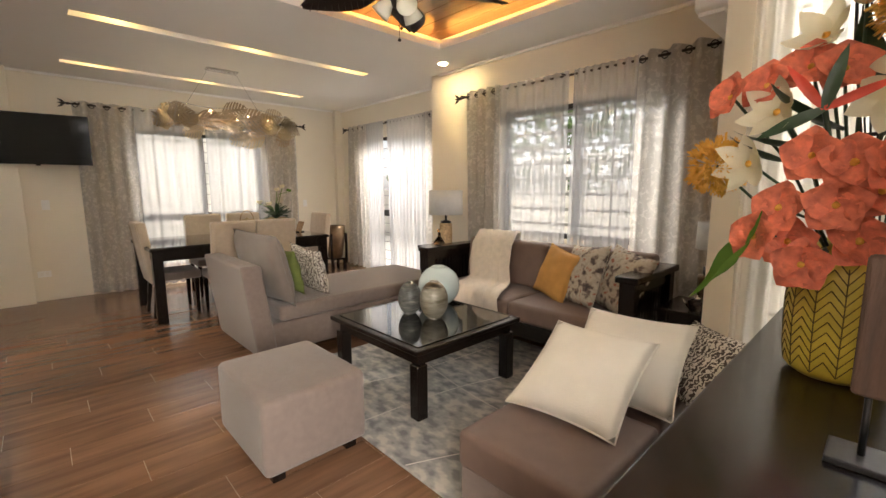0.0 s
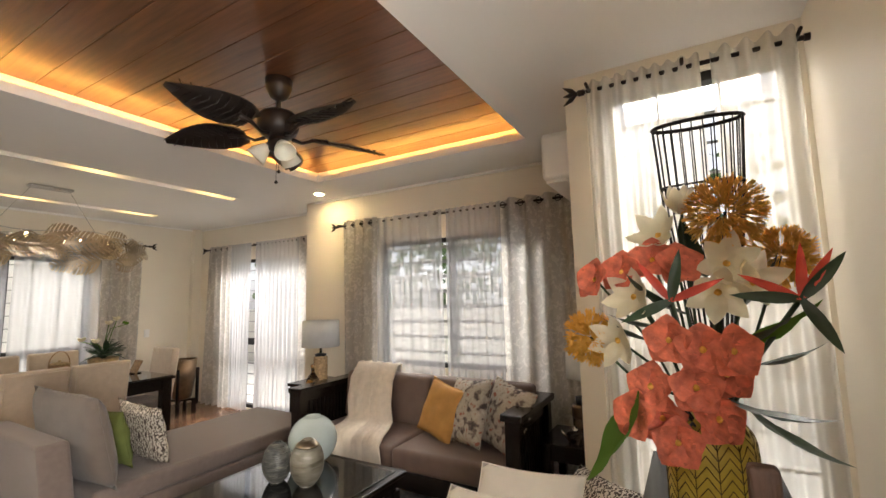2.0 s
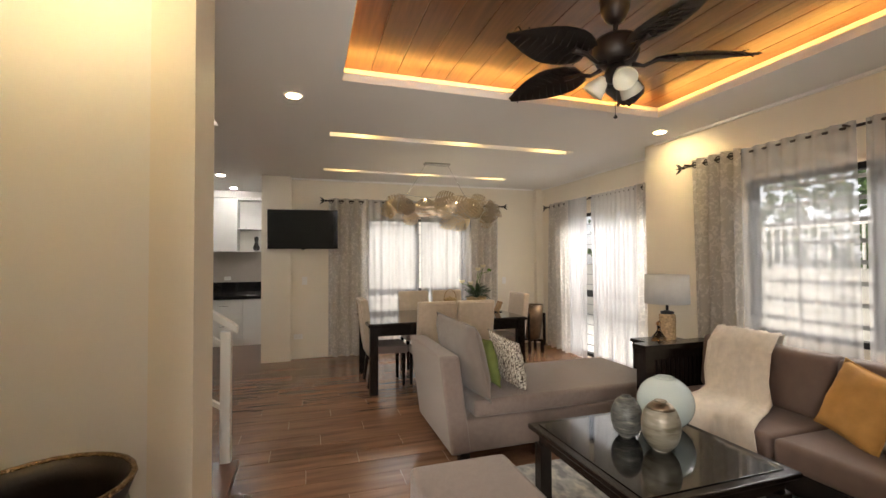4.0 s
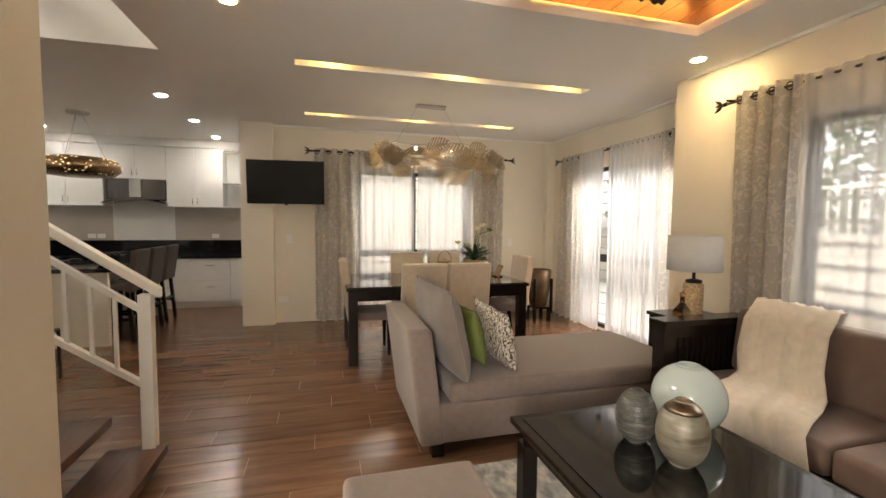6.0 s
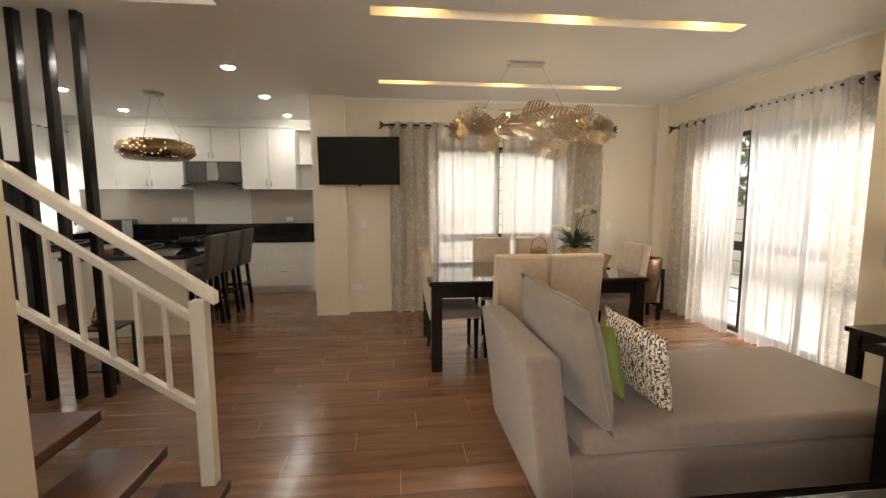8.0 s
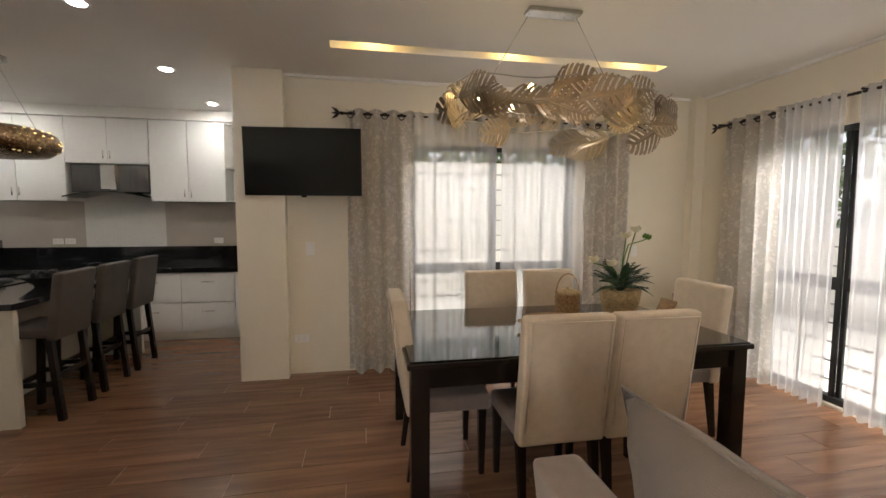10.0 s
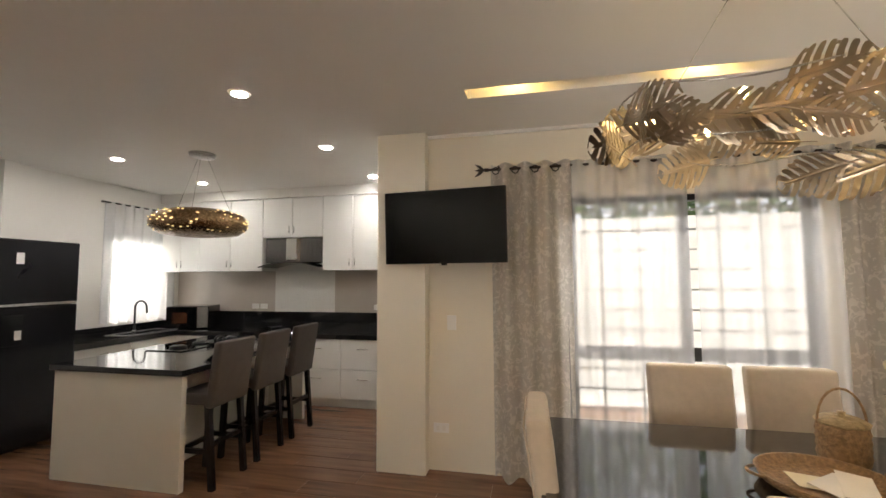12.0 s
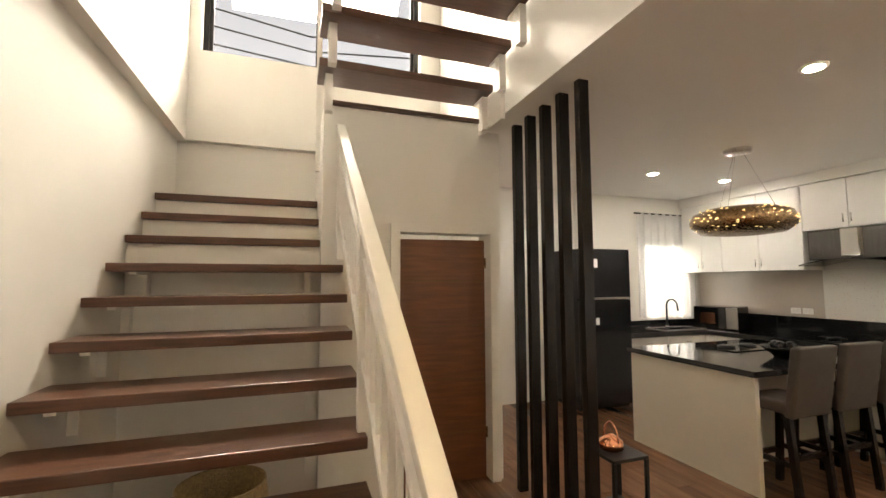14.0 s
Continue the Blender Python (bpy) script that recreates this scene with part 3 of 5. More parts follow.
# dining doors
curtain_rod((-3.99, 4.29), (-6.5, 4.29), 2.33)
curtain("brocade_curtain", BR, BROCADE, (-6.42, 4.29), (-5.85, 4.29), 0.03, 2.37, 4, 0.045, 5, True)
curtain("brocade_curtain", BR, BROCADE, (-4.45, 4.29), (-4.03, 4.29), 0.03, 2.37, 4, 0.045, 6, True)
curtain("voile_curtain", SH, DOORSHEER, (-5.86, 4.275), (-5.39, 4.275), 0.04, 2.365, 7, 0.025, 7)
curtain("voile_curtain", SH, DOORSHEER, (-5.3, 4.275), (-4.4, 4.275), 0.04, 2.365, 11, 0.025, 8)
# north window
curtain_rod((-6.79, 3.6), (-6.79, 0.72), 2.36)
curtain("brocade_curtain", BR, BROCADE, (-6.79, 0.74), (-6.79, 1.34), 0.03, 2.4, 4, 0.045, 9, True)
curtain("brocade_curtain", BR, BROCADE, (-6.79, 3.0), (-6.79, 3.52), 0.03, 2.4, 4, 0.045, 10, True)
curtain("voile_curtain", SH, SHEER, (-6.775, 1.3), (-6.775, 2.12), 0.04, 2.395, 7, 0.013, 11)
curtain("voile_curtain", SH, SHEER, (-6.775, 2.17), (-6.775, 3.03), 0.04, 2.395, 7, 0.013, 12)
# kitchen and entrance windows
curtain("kitchen_curtain", "short white voile kitchen curtain", KSHEER, (-7.62, -4.0), (-8.66, -4.0), 0.98, 2.47, 8, 0.025, 13)
tagged(part("kitchen_curtain_rod", rod([(-7.58, -4.0, 2.46), (-8.7, -4.0, 2.46)], 0.01), BLACKMETAL), "thin black kitchen curtain rod", "curtain rod")
curtain_rod((0.5, 2.55), (-0.38, 2.55), 2.56)
IV = cloth("ivory_voile", (0.85, 0.81, 0.72), 0.34)
curtain("voile_curtain", "sheer ivory voile curtain beside the entrance", IV, (-0.37, 2.535), (0.13, 2.535), 0.05, 2.6, 9, 0.022, 14)
curtain("voile_curtain", "sheer ivory voile curtain gathered to one side", IV, (0.17, 2.535), (0.47, 2.52), 0.05, 2.6, 4, 0.035, 15)

# ---- living room ----
def legs(parent, x0, x1, y0, y1, h, w, material, z0=0.0):
    for x in (x0, x1 - w):
        for y in (y0, y1 - w):
            part("leg", B((x, x + w, y, y + w, z0, h), bev=0.004, seg=1), material, parent)


rug = thing("rug", "grey and cream abstract rug under the coffee table", "rug", pose(0, 0, 0))
part("carpet", B((-2.92, -0.75, 1.49, 3.3, 0.0, 0.014), bev=0.004), RUGM, rug)
bm = bmesh.new()
random.seed(4)
for k in range(9):
    x, pts = -2.9 + 0.33 * k, []
    for i in range(16):
        y = 1.5 + 1.79 * i / 15
        xx = x + 0.6 * (i / 15) + 0.16 * math.sin(3 * i / 15 + k)
        if -2.91 < xx < -0.76:
            pts.append((xx, y, 0.0142))
    if len(pts) > 2 and k % 2:
        tube(bm, pts, 0.003, 4)
    pts = [(-2.9 + 2.1 * i / 15, 1.55 + 0.2 * k + 0.12 * math.sin(4 * i / 15 + 2 * k), 0.0142) for i in range(16)]
    pts = [p for p in pts if 1.5 < p[1] < 3.28]
    if len(pts) > 2 and k == 4:
        tube(bm, pts, 0.003, 4)
part("carved_line", bm, M("rug_carving", (0.6, 0.56, 0.5), 0.95), rug)

tab = thing("coffee_table", "square espresso wood coffee table with black glass top", "table", pose(-2.1, 2.23, 0.014))
part("tabletop", B((-0.48, 0.48, -0.47, 0.47, 0.405, 0.435), bev=0.008), DARKWOOD, tab)
part("glass_inlay", B((-0.43, 0.43, -0.42, 0.42, 0.435, 0.44), bev=0.002), BLACKGLASS, tab)
part("apron", B((-0.43, 0.43, -0.42, -0.4, 0.33, 0.405), (-0.43, 0.43, 0.4, 0.42, 0.33, 0.405), (-0.43, -0.41, -0.4, 0.4, 0.33, 0.405), (0.41, 0.43, -0.4, 0.4, 0.33, 0.405)), DARKWOOD, tab)
legs(tab, -0.45, 0.45, -0.44, 0.44, 0.33, 0.075, DARKWOOD)

for nm, lab, x, y, s, sy, mt in (("egg_vase", "small mercury-silver egg-shaped vase", -2.22, 2.2, 0.085, 1.4, SILVERG), ("egg_vase", "cream and gilt egg-shaped vase", -2.02, 2.25, 0.098, 1.38, CREAMG), ("glass_vase", "large round pale aqua glass vase", -2.26, 2.52, 0.16, 0.98, AQUAG)):
    v = thing(nm, lab, "vase", pose(x, y, 0.454), group="coffee table vases")
    part("body", lathe([(s * 0.45, 0)] + [(s * math.sin(math.pi * (0.12 + 0.78 * k / 14)), s * sy * (1 - math.cos(math.pi * (0.12 + 0.78 * k / 14))) - s * sy * 0.07) for k in range(15)] + [(s * 0.2, 1.8 * s * sy), (s * 0.1, 1.75 * s * sy)], 32), mt, v)
    part("rim", rod([(s * 0.3 * math.cos(math.pi * k / 10), s * 0.3 * math.sin(math.pi * k / 10), 1.885 * s * sy) for k in range(21)], 0.004, 6), mt, v)
    if mt is CREAMG:
        part("gilt_cap", lathe([(s * math.sin(math.pi * a) + 0.0012, s * sy * (0.93 - math.cos(math.pi * a))) for a in (0.74, 0.78, 0.82, 0.86, 0.9)], 32), LEAFMETAL, v, "gilded cap")
    if mt is SILVERG:
        for a in [0.2 + 0.06 * q for q in range(11)]:
            part("rib", rod([((s * math.sin(math.pi * a) - 0.001) * math.cos(math.pi * k / 12), (s * math.sin(math.pi * a) - 0.001) * math.sin(math.pi * k / 12), s * sy * (0.93 - math.cos(math.pi * a))) for k in range(25)], 0.003, 4), mt, v)

# ottoman and bench
ot = thing("ottoman", "square taupe upholstered ottoman on dark feet", "ottoman", pose(-2.01, 1.21, 0))
part("body", soft_box(-0.32, 0.32, -0.265, 0.265, 0.05, 0.42, 0.04, 0.006), TAUPE, ot)
legs(ot, -0.28, 0.28, -0.22, 0.22, 0.06, 0.06, DARKWOOD)
for y0, y1 in ((1.41, 1.985), (1.995, 2.58)):
    be = thing("bench_ottoman", "brown leatherette ottoman bench with ivory cushions on it", "ottoman", pose(-0.7, (y0 + y1) / 2, 0.0), group="bench ottomans")
    h = (y1 - y0) / 2
    part("seat", soft_box(-0.265, 0.265, -h, h, 0.28, 0.43, 0.03, 0.008), TAUPED, be)
    part("body", soft_box(-0.255, 0.255, -h + 0.01, h - 0.01, 0.03, 0.29, 0.015), TAUPE, be)
    legs(be, -0.23, 0.23, -h + 0.03, h - 0.03, 0.045, 0.05, DARKWOOD)


def cushion(label, material, w, h, t, m, seed=0, group="", pull=0.08):
    th = thing("cushion", label, "cushion", m, group=group)
    part("cover", cushion_mesh(w, h, t, seed=seed, pull=pull), material, th)
    # piped seam round the rim
    rim = []
    for k in range(49):
        e, f = divmod(k % 48, 12)
        q = 2 * f / 12 - 1
        u, v = ((q, -1), (1, q), (-q, 1), (-1, -q))[e]
        rim.append((u * w / 2 * (1 - pull * (1 - v * v) * abs(u) ** 3), 0.0, h / 2 + v * h / 2 * (1 - pull * (1 - u * u) * abs(v) ** 3)))
    part("piping", rod(rim, 0.004, 5), material, th)
    return th


cushion("large ivory cotton cushion leaning on the bench", WHITECUSH, 0.46, 0.5, 0.15, pose(-0.72, 1.70, 0.45, -60, 0, 3), 1, "ivory cushions")
cushion("ivory cotton cushion behind another", WHITECUSH, 0.48, 0.48, 0.15, pose(-0.64, 1.98, 0.45, -54, 0, 6), 2, "ivory cushions")
cushion("small black and cream zigzag cushion on the bench", ZIG, 0.38, 0.38, 0.12, pose(-0.53, 2.28, 0.445, -50, 0, -35), 3)

# chaise
ch = thing("chaise", "taupe upholstered chaise longue with a raised back", "sofa", pose(0, 0.09, 0))
part("base", soft_box(-3.93, -3.045, 1.37, 3.25, 0.09, 0.33, 0.025), TAUPE, ch)
part("seat", soft_box(-3.935, -3.04, 1.5, 3.255, 0.33, 0.455, 0.035, 0.012), TAUPE, ch)
bk = soft_box(-3.95, -3.03, 1.32, 1.47, 0.09, 0.79, 0.03)
for v in bk.verts:
    v.co.y -= 0.09 * max(0, v.co.z - 0.4) / 0.4
part("backrest", bk, TAUPE, ch)
legs(ch, -3.9, -3.07, 1.4, 3.22, 0.1, 0.075, DARKWOOD)
cushion("large grey-brown back cushion on the chaise", GREYCUSH, 0.92, 0.56, 0.22, pose(-3.43, 1.69, 0.45, 13, 0, 0), 4, pull=0.02)
cushion("green cotton cushion on the chaise", GREEN, 0.42, 0.38, 0.12, pose(-3.46, 1.88, 0.46, 12, 0, 4), 5)
cushion("black and cream zigzag cushion on the chaise", ZIG, 0.42, 0.42, 0.13, pose(-3.34, 2.03, 0.46, 16, 7, 10), 6)

# sofa
so = thing("sofa", "espresso wood frame sofa with brown cushions", "sofa", pose(0, 0, 0))
for x in (-3.05, -1.09):
    arm = part("armrest", B((x - 0.005, x + 0.145, 2.98, 3.72, 0.735, 0.78), bev=0.008), DARKWOOD, so)
    for y0 in (3.0, 3.62):
        part("post", B((x + 0.02, x + 0.12, y0, y0 + 0.08, 0.0, 0.735)), DARKWOOD, so)
    for z0 in (0.12, 0.655):
        part("rail", B((x + 0.04, x + 0.1, 3.08, 3.62, z0, z0 + 0.08)), DARKWOOD, so)
    sl = mesh_of("slat", B((-0.015, 0.015, -0.013, 0.013, 0.2, 0.66)), DARKWOOD)
    for k in range(11):
        share("slat", sl, so, pose(x + 0.07, 3.115 + 0.047 * k, 0))
part("seat_frame", B((-2.91, -1.05, 3.02, 3.75, 0.16, 0.29), (-2.91, -1.05, 3.72, 3.78, 0.29, 0.7), bev=0.004, seg=1), DARKWOOD, so)
for x0, x1 in ((-2.9, -1.98), (-1.97, -1.07)):
    part("seat_cushion", soft_box(x0, x1, 2.99, 3.66, 0.29, 0.44, 0.04, 0.015), TAUPED, so)
    bc = soft_box(x0, x1, 3.5, 3.66, 0.44, 0.85, 0.05)
    for v in bc.verts:
        v.co.y += 0.12 * (v.co.z - 0.44)
    part("back_cushion", bc, TAUPED, so)
legs(so, -2.9, -1.06, 3.04, 3.74, 0.16, 0.07, DARKWOOD)
cushion("mustard cotton cushion on the sofa", MUSTARD, 0.42, 0.42, 0.13, pose(-1.8, 3.3, 0.455, -20, 8, -24), 7)
cushion("grey floral print cushion on the sofa", FLORAL, 0.45, 0.48, 0.15, pose(-1.52, 3.24, 0.455, -22, -6, -26), 8, "floral cushions")
cushion("cream and red floral print cushion on the sofa", FLORAL, 0.45, 0.47, 0.15, pose(-1.25, 3.25, 0.455, -20, 8, -30), 9, "floral cushions")

# throw over the back of the sofa
th = thing("throw_blanket", "ivory knitted throw draped over the sofa", "blanket", pose(0, 0, 0))
bm = bmesh.new()
prof = [(3.8, 0.55), (3.77, 0.8), (3.73, 0.9), (3.62, 0.91), (3.5, 0.8), (3.42, 0.62), (3.38, 0.49), (3.25, 0.475), (3.08, 0.475), (2.975, 0.44), (2.955, 0.34), (2.95, 0.22)]
g = []
for k, (y, z) in enumerate(prof):
    row = []
    for i in range(29):
        u = i / 28
        wv = 0.014 * math.sin(u * 31 + 0.5 * k) + 0.008 * math.sin(u * 57 + k)
        row.append(bm.verts.new((-2.95 + 0.46 * u * (1 + 0.015 * k) + 0.04 * k + 0.02 * math.sin(k * 0.9), y - abs(wv) * (z < 0.85), z + abs(wv) * 0.9)))
    g.append(row)
for a, b in zip(g, g[1:]):
    for i in range(28):
        bm.faces.new((a[i], a[i + 1], b[i + 1], b[i])).smooth = True
blanket = part("cloth", bm, THROW, th)
blanket.modifiers.new("thick", "SOLIDIFY").thickness = 0.008
fr = bmesh.new()
for i in range(22):
    x = -2.5 + 0.52 * i / 21
    tube(fr, [(x, 2.948, 0.22), (x + 0.004 * math.sin(i), 2.946, 0.17)], 0.003, 4)
part("fringe", fr, THROW, th)


def slat_table(label, x0, x1, y0, y1, h):
    t = thing("side_table", label, "table", pose(x0, y0, 0))
    w, d = x1 - x0, y1 - y0
    part("tabletop", B((-0.015, w + 0.015, -0.015, d + 0.015, h - 0.03, h), bev=0.005), DARKWOOD, t)
    part("apron", B((0.02, w - 0.02, 0.015, 0.035, h - 0.12, h - 0.03), (0.02, w - 0.02, d - 0.035, d - 0.015, h - 0.12, h - 0.03), (0.015, 0.035, 0.03, d - 0.03, h - 0.12, h - 0.03), (w - 0.035, w - 0.015, 0.03, d - 0.03, h - 0.12, h - 0.03)), DARKWOOD, t)
    part("shelf", B((0.03, w - 0.03, 0.03, d - 0.03, 0.14, 0.165)), DARKWOOD, t)
    legs(t, 0, w, 0, d, h - 0.03, 0.055, DARKWOOD)
    return t


slat_table("espresso wood side table holding a lamp", -3.48, -3.1, 3.36, 3.78, 0.72)
slat_table("small espresso wood side table beside the sofa arm", -0.92, -0.53, 3.28, 3.7, 0.55)

lamp = thing("table_lamp", "table lamp with grey drum shade and amber beaded glass base", "lamp", pose(-3.28, 3.575, 0.72))
part("shade", lathe([(0.187, 0.34), (0.183, 0.6), (0.178, 0.6), (0.182, 0.34)], 40), SHADE, lamp)
bm = lathe([(0.07, 0.0), (0.075, 0.01)] + [(0.072 - 0.006 * (k % 2), 0.015 + 0.0135 * k) for k in range(17)] + [(0.05, 0.25), (0.03, 0.26)], 24)
part("base", bm, M("beaded_amber_glass", (0.5, 0.35, 0.19), 0.18, var=0.4, scale=50, bump=0.5, bscale=90), lamp)
part("neck", rod([(0, 0, 0.26), (0, 0, 0.42)], 0.012), BLACKMETAL, lamp)
part("cap", lathe([(0.055, 0.24), (0.058, 0.265), (0.02, 0.275)], 20), BLACKMETAL, lamp)
dec = thing("decanter", "small amber glass decanter with stopper", "bottle", pose(-3.18, 3.38, 0.72))
part("body", lathe([(0.05, 0), (0.062, 0.02), (0.06, 0.06), (0.03, 0.1), (0.016, 0.12), (0.016, 0.16)], 20), AMBER, dec)
part("stopper", lathe([(0.012, 0.16), (0.024, 0.175), (0.02, 0.19), (0.005, 0.2)], 16), AMBER, dec)
dec2 = thing("decanter", "brown and clear glass bottle with dark cap", "bottle", pose(-0.7, 3.5, 0.55))
part("body", lathe([(0.055, 0), (0.06, 0.02), (0.06, 0.2), (0.03, 0.22)], 20), SMOKE, dec2)
part("band", lathe([(0.061, 0.13), (0.063, 0.14), (0.063, 0.2), (0.058, 0.215)], 20), BRONZE, dec2)
part("cap", lathe([(0.03, 0.22), (0.034, 0.23), (0.034, 0.27), (0.01, 0.275)], 16), BLACKMETAL, dec2)
tp = thing("teapot", "small clear glass teapot on the side table", "teapot", pose(-0.72, 3.36, 0.55))
part("body", lathe([(0.035, 0), (0.055, 0.025), (0.05, 0.06), (0.025, 0.08)], 20), SMOKE, tp)
part("handle", rod([(0.05, 0, 0.06), (0.085, 0, 0.055), (0.08, 0, 0.02), (0.052, 0, 0.015)], 0.005), CHROME, tp)
part("lid", lathe([(0.026, 0.08), (0.02, 0.09), (0.006, 0.094), (0.008, 0.105)], 16), CHROME, tp)
part("spout", rod([(-0.05, 0, 0.03), (-0.075, 0, 0.05), (-0.085, 0, 0.07)], [0.01, 0.007, 0.005]), CHROME, tp)
lamp2 = thing("table_lamp", "dim grey drum-shade table lamp in the corner", "lamp", pose(-0.68, 3.62, 0.55))
part("shade", lathe([(0.14, 0.38), (0.135, 0.56), (0.13, 0.56), (0.136, 0.38)], 32), SHADE, lamp2)
part("base", lathe([(0.05, 0.0), (0.05, 0.02), (0.015, 0.03), (0.012, 0.45)], 20), BLACKMETAL, lamp2)

# ceiling fan
fan = thing("ceiling_fan", "dark bronze ceiling fan with five leaf blades and three frosted lights", "ceiling fan", pose(-2.05, 2.02, 2.86))
part("canopy", lathe([(0.02, -0.13), (0.05, -0.11), (0.075, -0.06), (0.08, 0.0)], 24), FANBROWN, fan)
part("downrod", rod([(0, 0, -0.22), (0, 0, -0.1)], 0.014), FANBROWN, fan)
part("motor", lathe([(0.06, -0.36), (0.1, -0.345), (0.12, -0.3), (0.12, -0.24), (0.1, -0.215), (0.03, -0.205)], 32), FANBROWN, fan)
bl = bmesh.new()
N = 12
rows = []
for i in range(N + 1):
    u = i / N
    hw = 0.115 * math.sin(math.pi * min(1, 0.08 + 0.9 * u) ** 0.75) + 0.012
    rows.append([bl.verts.new((0.2 + 0.5 * u, hw * s, 0.012 * (1 - abs(s)) - 0.02 * u * u + 0.035 * s * hw / 0.14)) for s in (-1, -0.66, -0.33, 0, 0.33, 0.66, 1)])
for a, b in zip(rows, rows[1:]):
    for i in range(6):
        bl.faces.new((a[i], a[i + 1], b[i + 1], b[i])).smooth = True
bmesh.ops.solidify(bl, geom=bl.faces[:], thickness=0.006)
for k in range(1, 11):
    u = k / 11
    hw = 0.105 * math.sin(math.pi * min(1, 0.08 + 0.9 * u) ** 0.75)
    for s in (-1, 1):
        tube(bl, [(0.16 + 0.5 * u, 0, 0.004), (0.2 + 0.5 * u, s * hw * 0.9, -0.01 + 0.03 * s)], 0.003, 4)
blade = mesh_of("blade", bl, FANBROWN)
ir = bmesh.new()
tube(ir, [(0.08, 0, -0.02), (0.14, 0, -0.035), (0.21, 0, -0.005), (0.3, 0, 0.0)], [0.012, 0.01, 0.012, 0.018], 6)
iron = mesh_of("blade_iron", ir, FANBROWN)
for k in range(5):
    a = pose(0, 0, -0.335, 0, 0, 72 * k - 9)
    b = share("blade", blade, fan, a)
    share("blade_iron", iron, b, Matrix.Identity(4))
part("light_kit", lathe([(0.02, -0.45), (0.05, -0.44), (0.06, -0.4), (0.045, -0.36)], 20), FANBROWN, fan)
shd = mesh_of("glass_shade", lathe([(0.024, 0), (0.035, -0.02), (0.052, -0.06), (0.062, -0.1), (0.058, -0.1), (0.045, -0.05), (0.02, -0.01)], 20), FROST)
for k in range(3):
    a = pose(0, 0, -0.41, 0, 0, 120 * k + 100) @ pose(0.06, 0, 0, 0, -42, 0)
    share("glass_shade", shd, fan, a)
for x, z in ((0.012, -0.56), (-0.01, -0.62)):
    pc = part("pull_chain", rod([(x, 0, -0.44), (x, 0, z)], 0.0015, 4), FANBROWN, fan)
    part("knob", lathe([(0.004, z), (0.012, z - 0.012), (0.004, z - 0.02)], 10), FANBROWN, pc, m=pose(x, 0, 0))

# air conditioner
ac = thing("air_conditioner", "white split air conditioner high on the wall", "air conditioner", pose(-0.5, 0, 0))
part("body", soft_box(-0.21, -0.002, 2.86, 3.75, 2.22, 2.51, 0.035), PLASTICW, ac)
part("flap", B((-0.19, -0.07, 2.88, 3.73, 2.2, 2.222), bev=0.005), PLASTICW, ac)
part("sticker", B((-0.212, -0.2105, 3.3, 3.36, 2.33, 2.37)), STREL, ac)

# console by the entrance
con = thing("console_table", "dark espresso wood console table by the entrance", "console", pose(0, 0, 0))
part("tabletop", B((-0.17, 0.25, 0.8, 2.44, 0.835, 0.87), bev=0.006), DARKWOOD, con)
part("body", B((-0.15, 0.23, 0.83, 2.42, 0.12, 0.835)), DARKWOOD, con)
legs(con, -0.15, 0.23, 0.83, 2.42, 0.12, 0.06, DARKWOOD)
for k in range(3):
    d = part("door_panel", B((-0.162, -0.15, 0.85 + 0.53 * k, 1.36 + 0.53 * k, 0.16, 0.8), bev=0.003, seg=1), DARKWOOD, con)
    part("knob", lathe([(0.006, 0), (0.012, 0.012), (0.004, 0.02)], 12), CHROME, d, m=pose(-0.162, 0.91 + 0.53 * k, 0.5, 0, -90, 0))

# carved board on a stand
sc = thing("wood_sculpture", "weathered wooden slab mounted on a black rod stand", "sculpture", pose(0.1, 1.32, 0.87))
part("base", B((-0.045, 0.045, -0.045, 0.045, 0, 0.012), bev=0.003), BLACKMETAL, sc)
part("rod", rod([(0, 0, 0.01), (0, 0, 0.13)], 0.005), BLACKMETAL, sc)
part("slab", soft_box(-0.024, 0.024, -0.018, 0.018, 0.12, 0.36, 0.012), M("weathered_wood", (0.09, 0.052, 0.034), 0.7, var=0.4, scale=8, stretch=(6, 6, 0.6), bump=0.3), sc)

# tall wicker lantern
ln = thing("wicker_floor_lantern", "tall black wicker lantern standing behind the console", "lantern", pose(0.09, 2.45, 0))
bm = bmesh.new()
NS = 26
for k in range(NS):
    a = 2 * math.pi * k / NS
    pts = [(r * math.cos(a + tw), r * math.sin(a + tw) * 0.36, z) for r, z, tw in ((0.1, 0.0, 0), (0.085, 0.5, 0.25), (0.045, 0.95, 0.5), (0.075, 1.35, 0.5), (0.145, 1.85, 0.5), (0.17, 2.25, 0.5))]
    tube(bm, pts, 0.0038, 4)
part("stakes", bm, WICKER, ln)
for r, z in ((0.17, 2.25), (0.153, 1.98), (0.098, 1.52), (0.047, 0.96), (0.1, 0.005)):
    part("hoop", rod([(r * math.cos(t * 0.2618), 0.36 * r * math.sin(t * 0.2618), z) for t in range(25)], 0.009 if z > 2 else 0.005, 5), WICKER, ln)

# vase and flowers
vs = thing("flower_vase", "mustard yellow ceramic vase with a leaf-groove pattern", "vase", pose(0.03, 1.76, 0.87))

def vp(z):
    """Radius of the vase at height z."""
    return 0.094 + 0.015 * math.sin(math.pi * min(1, z / 0.33)) ** 0.5 - 0.03 * (max(0, z - 0.27) / 0.06) ** 2


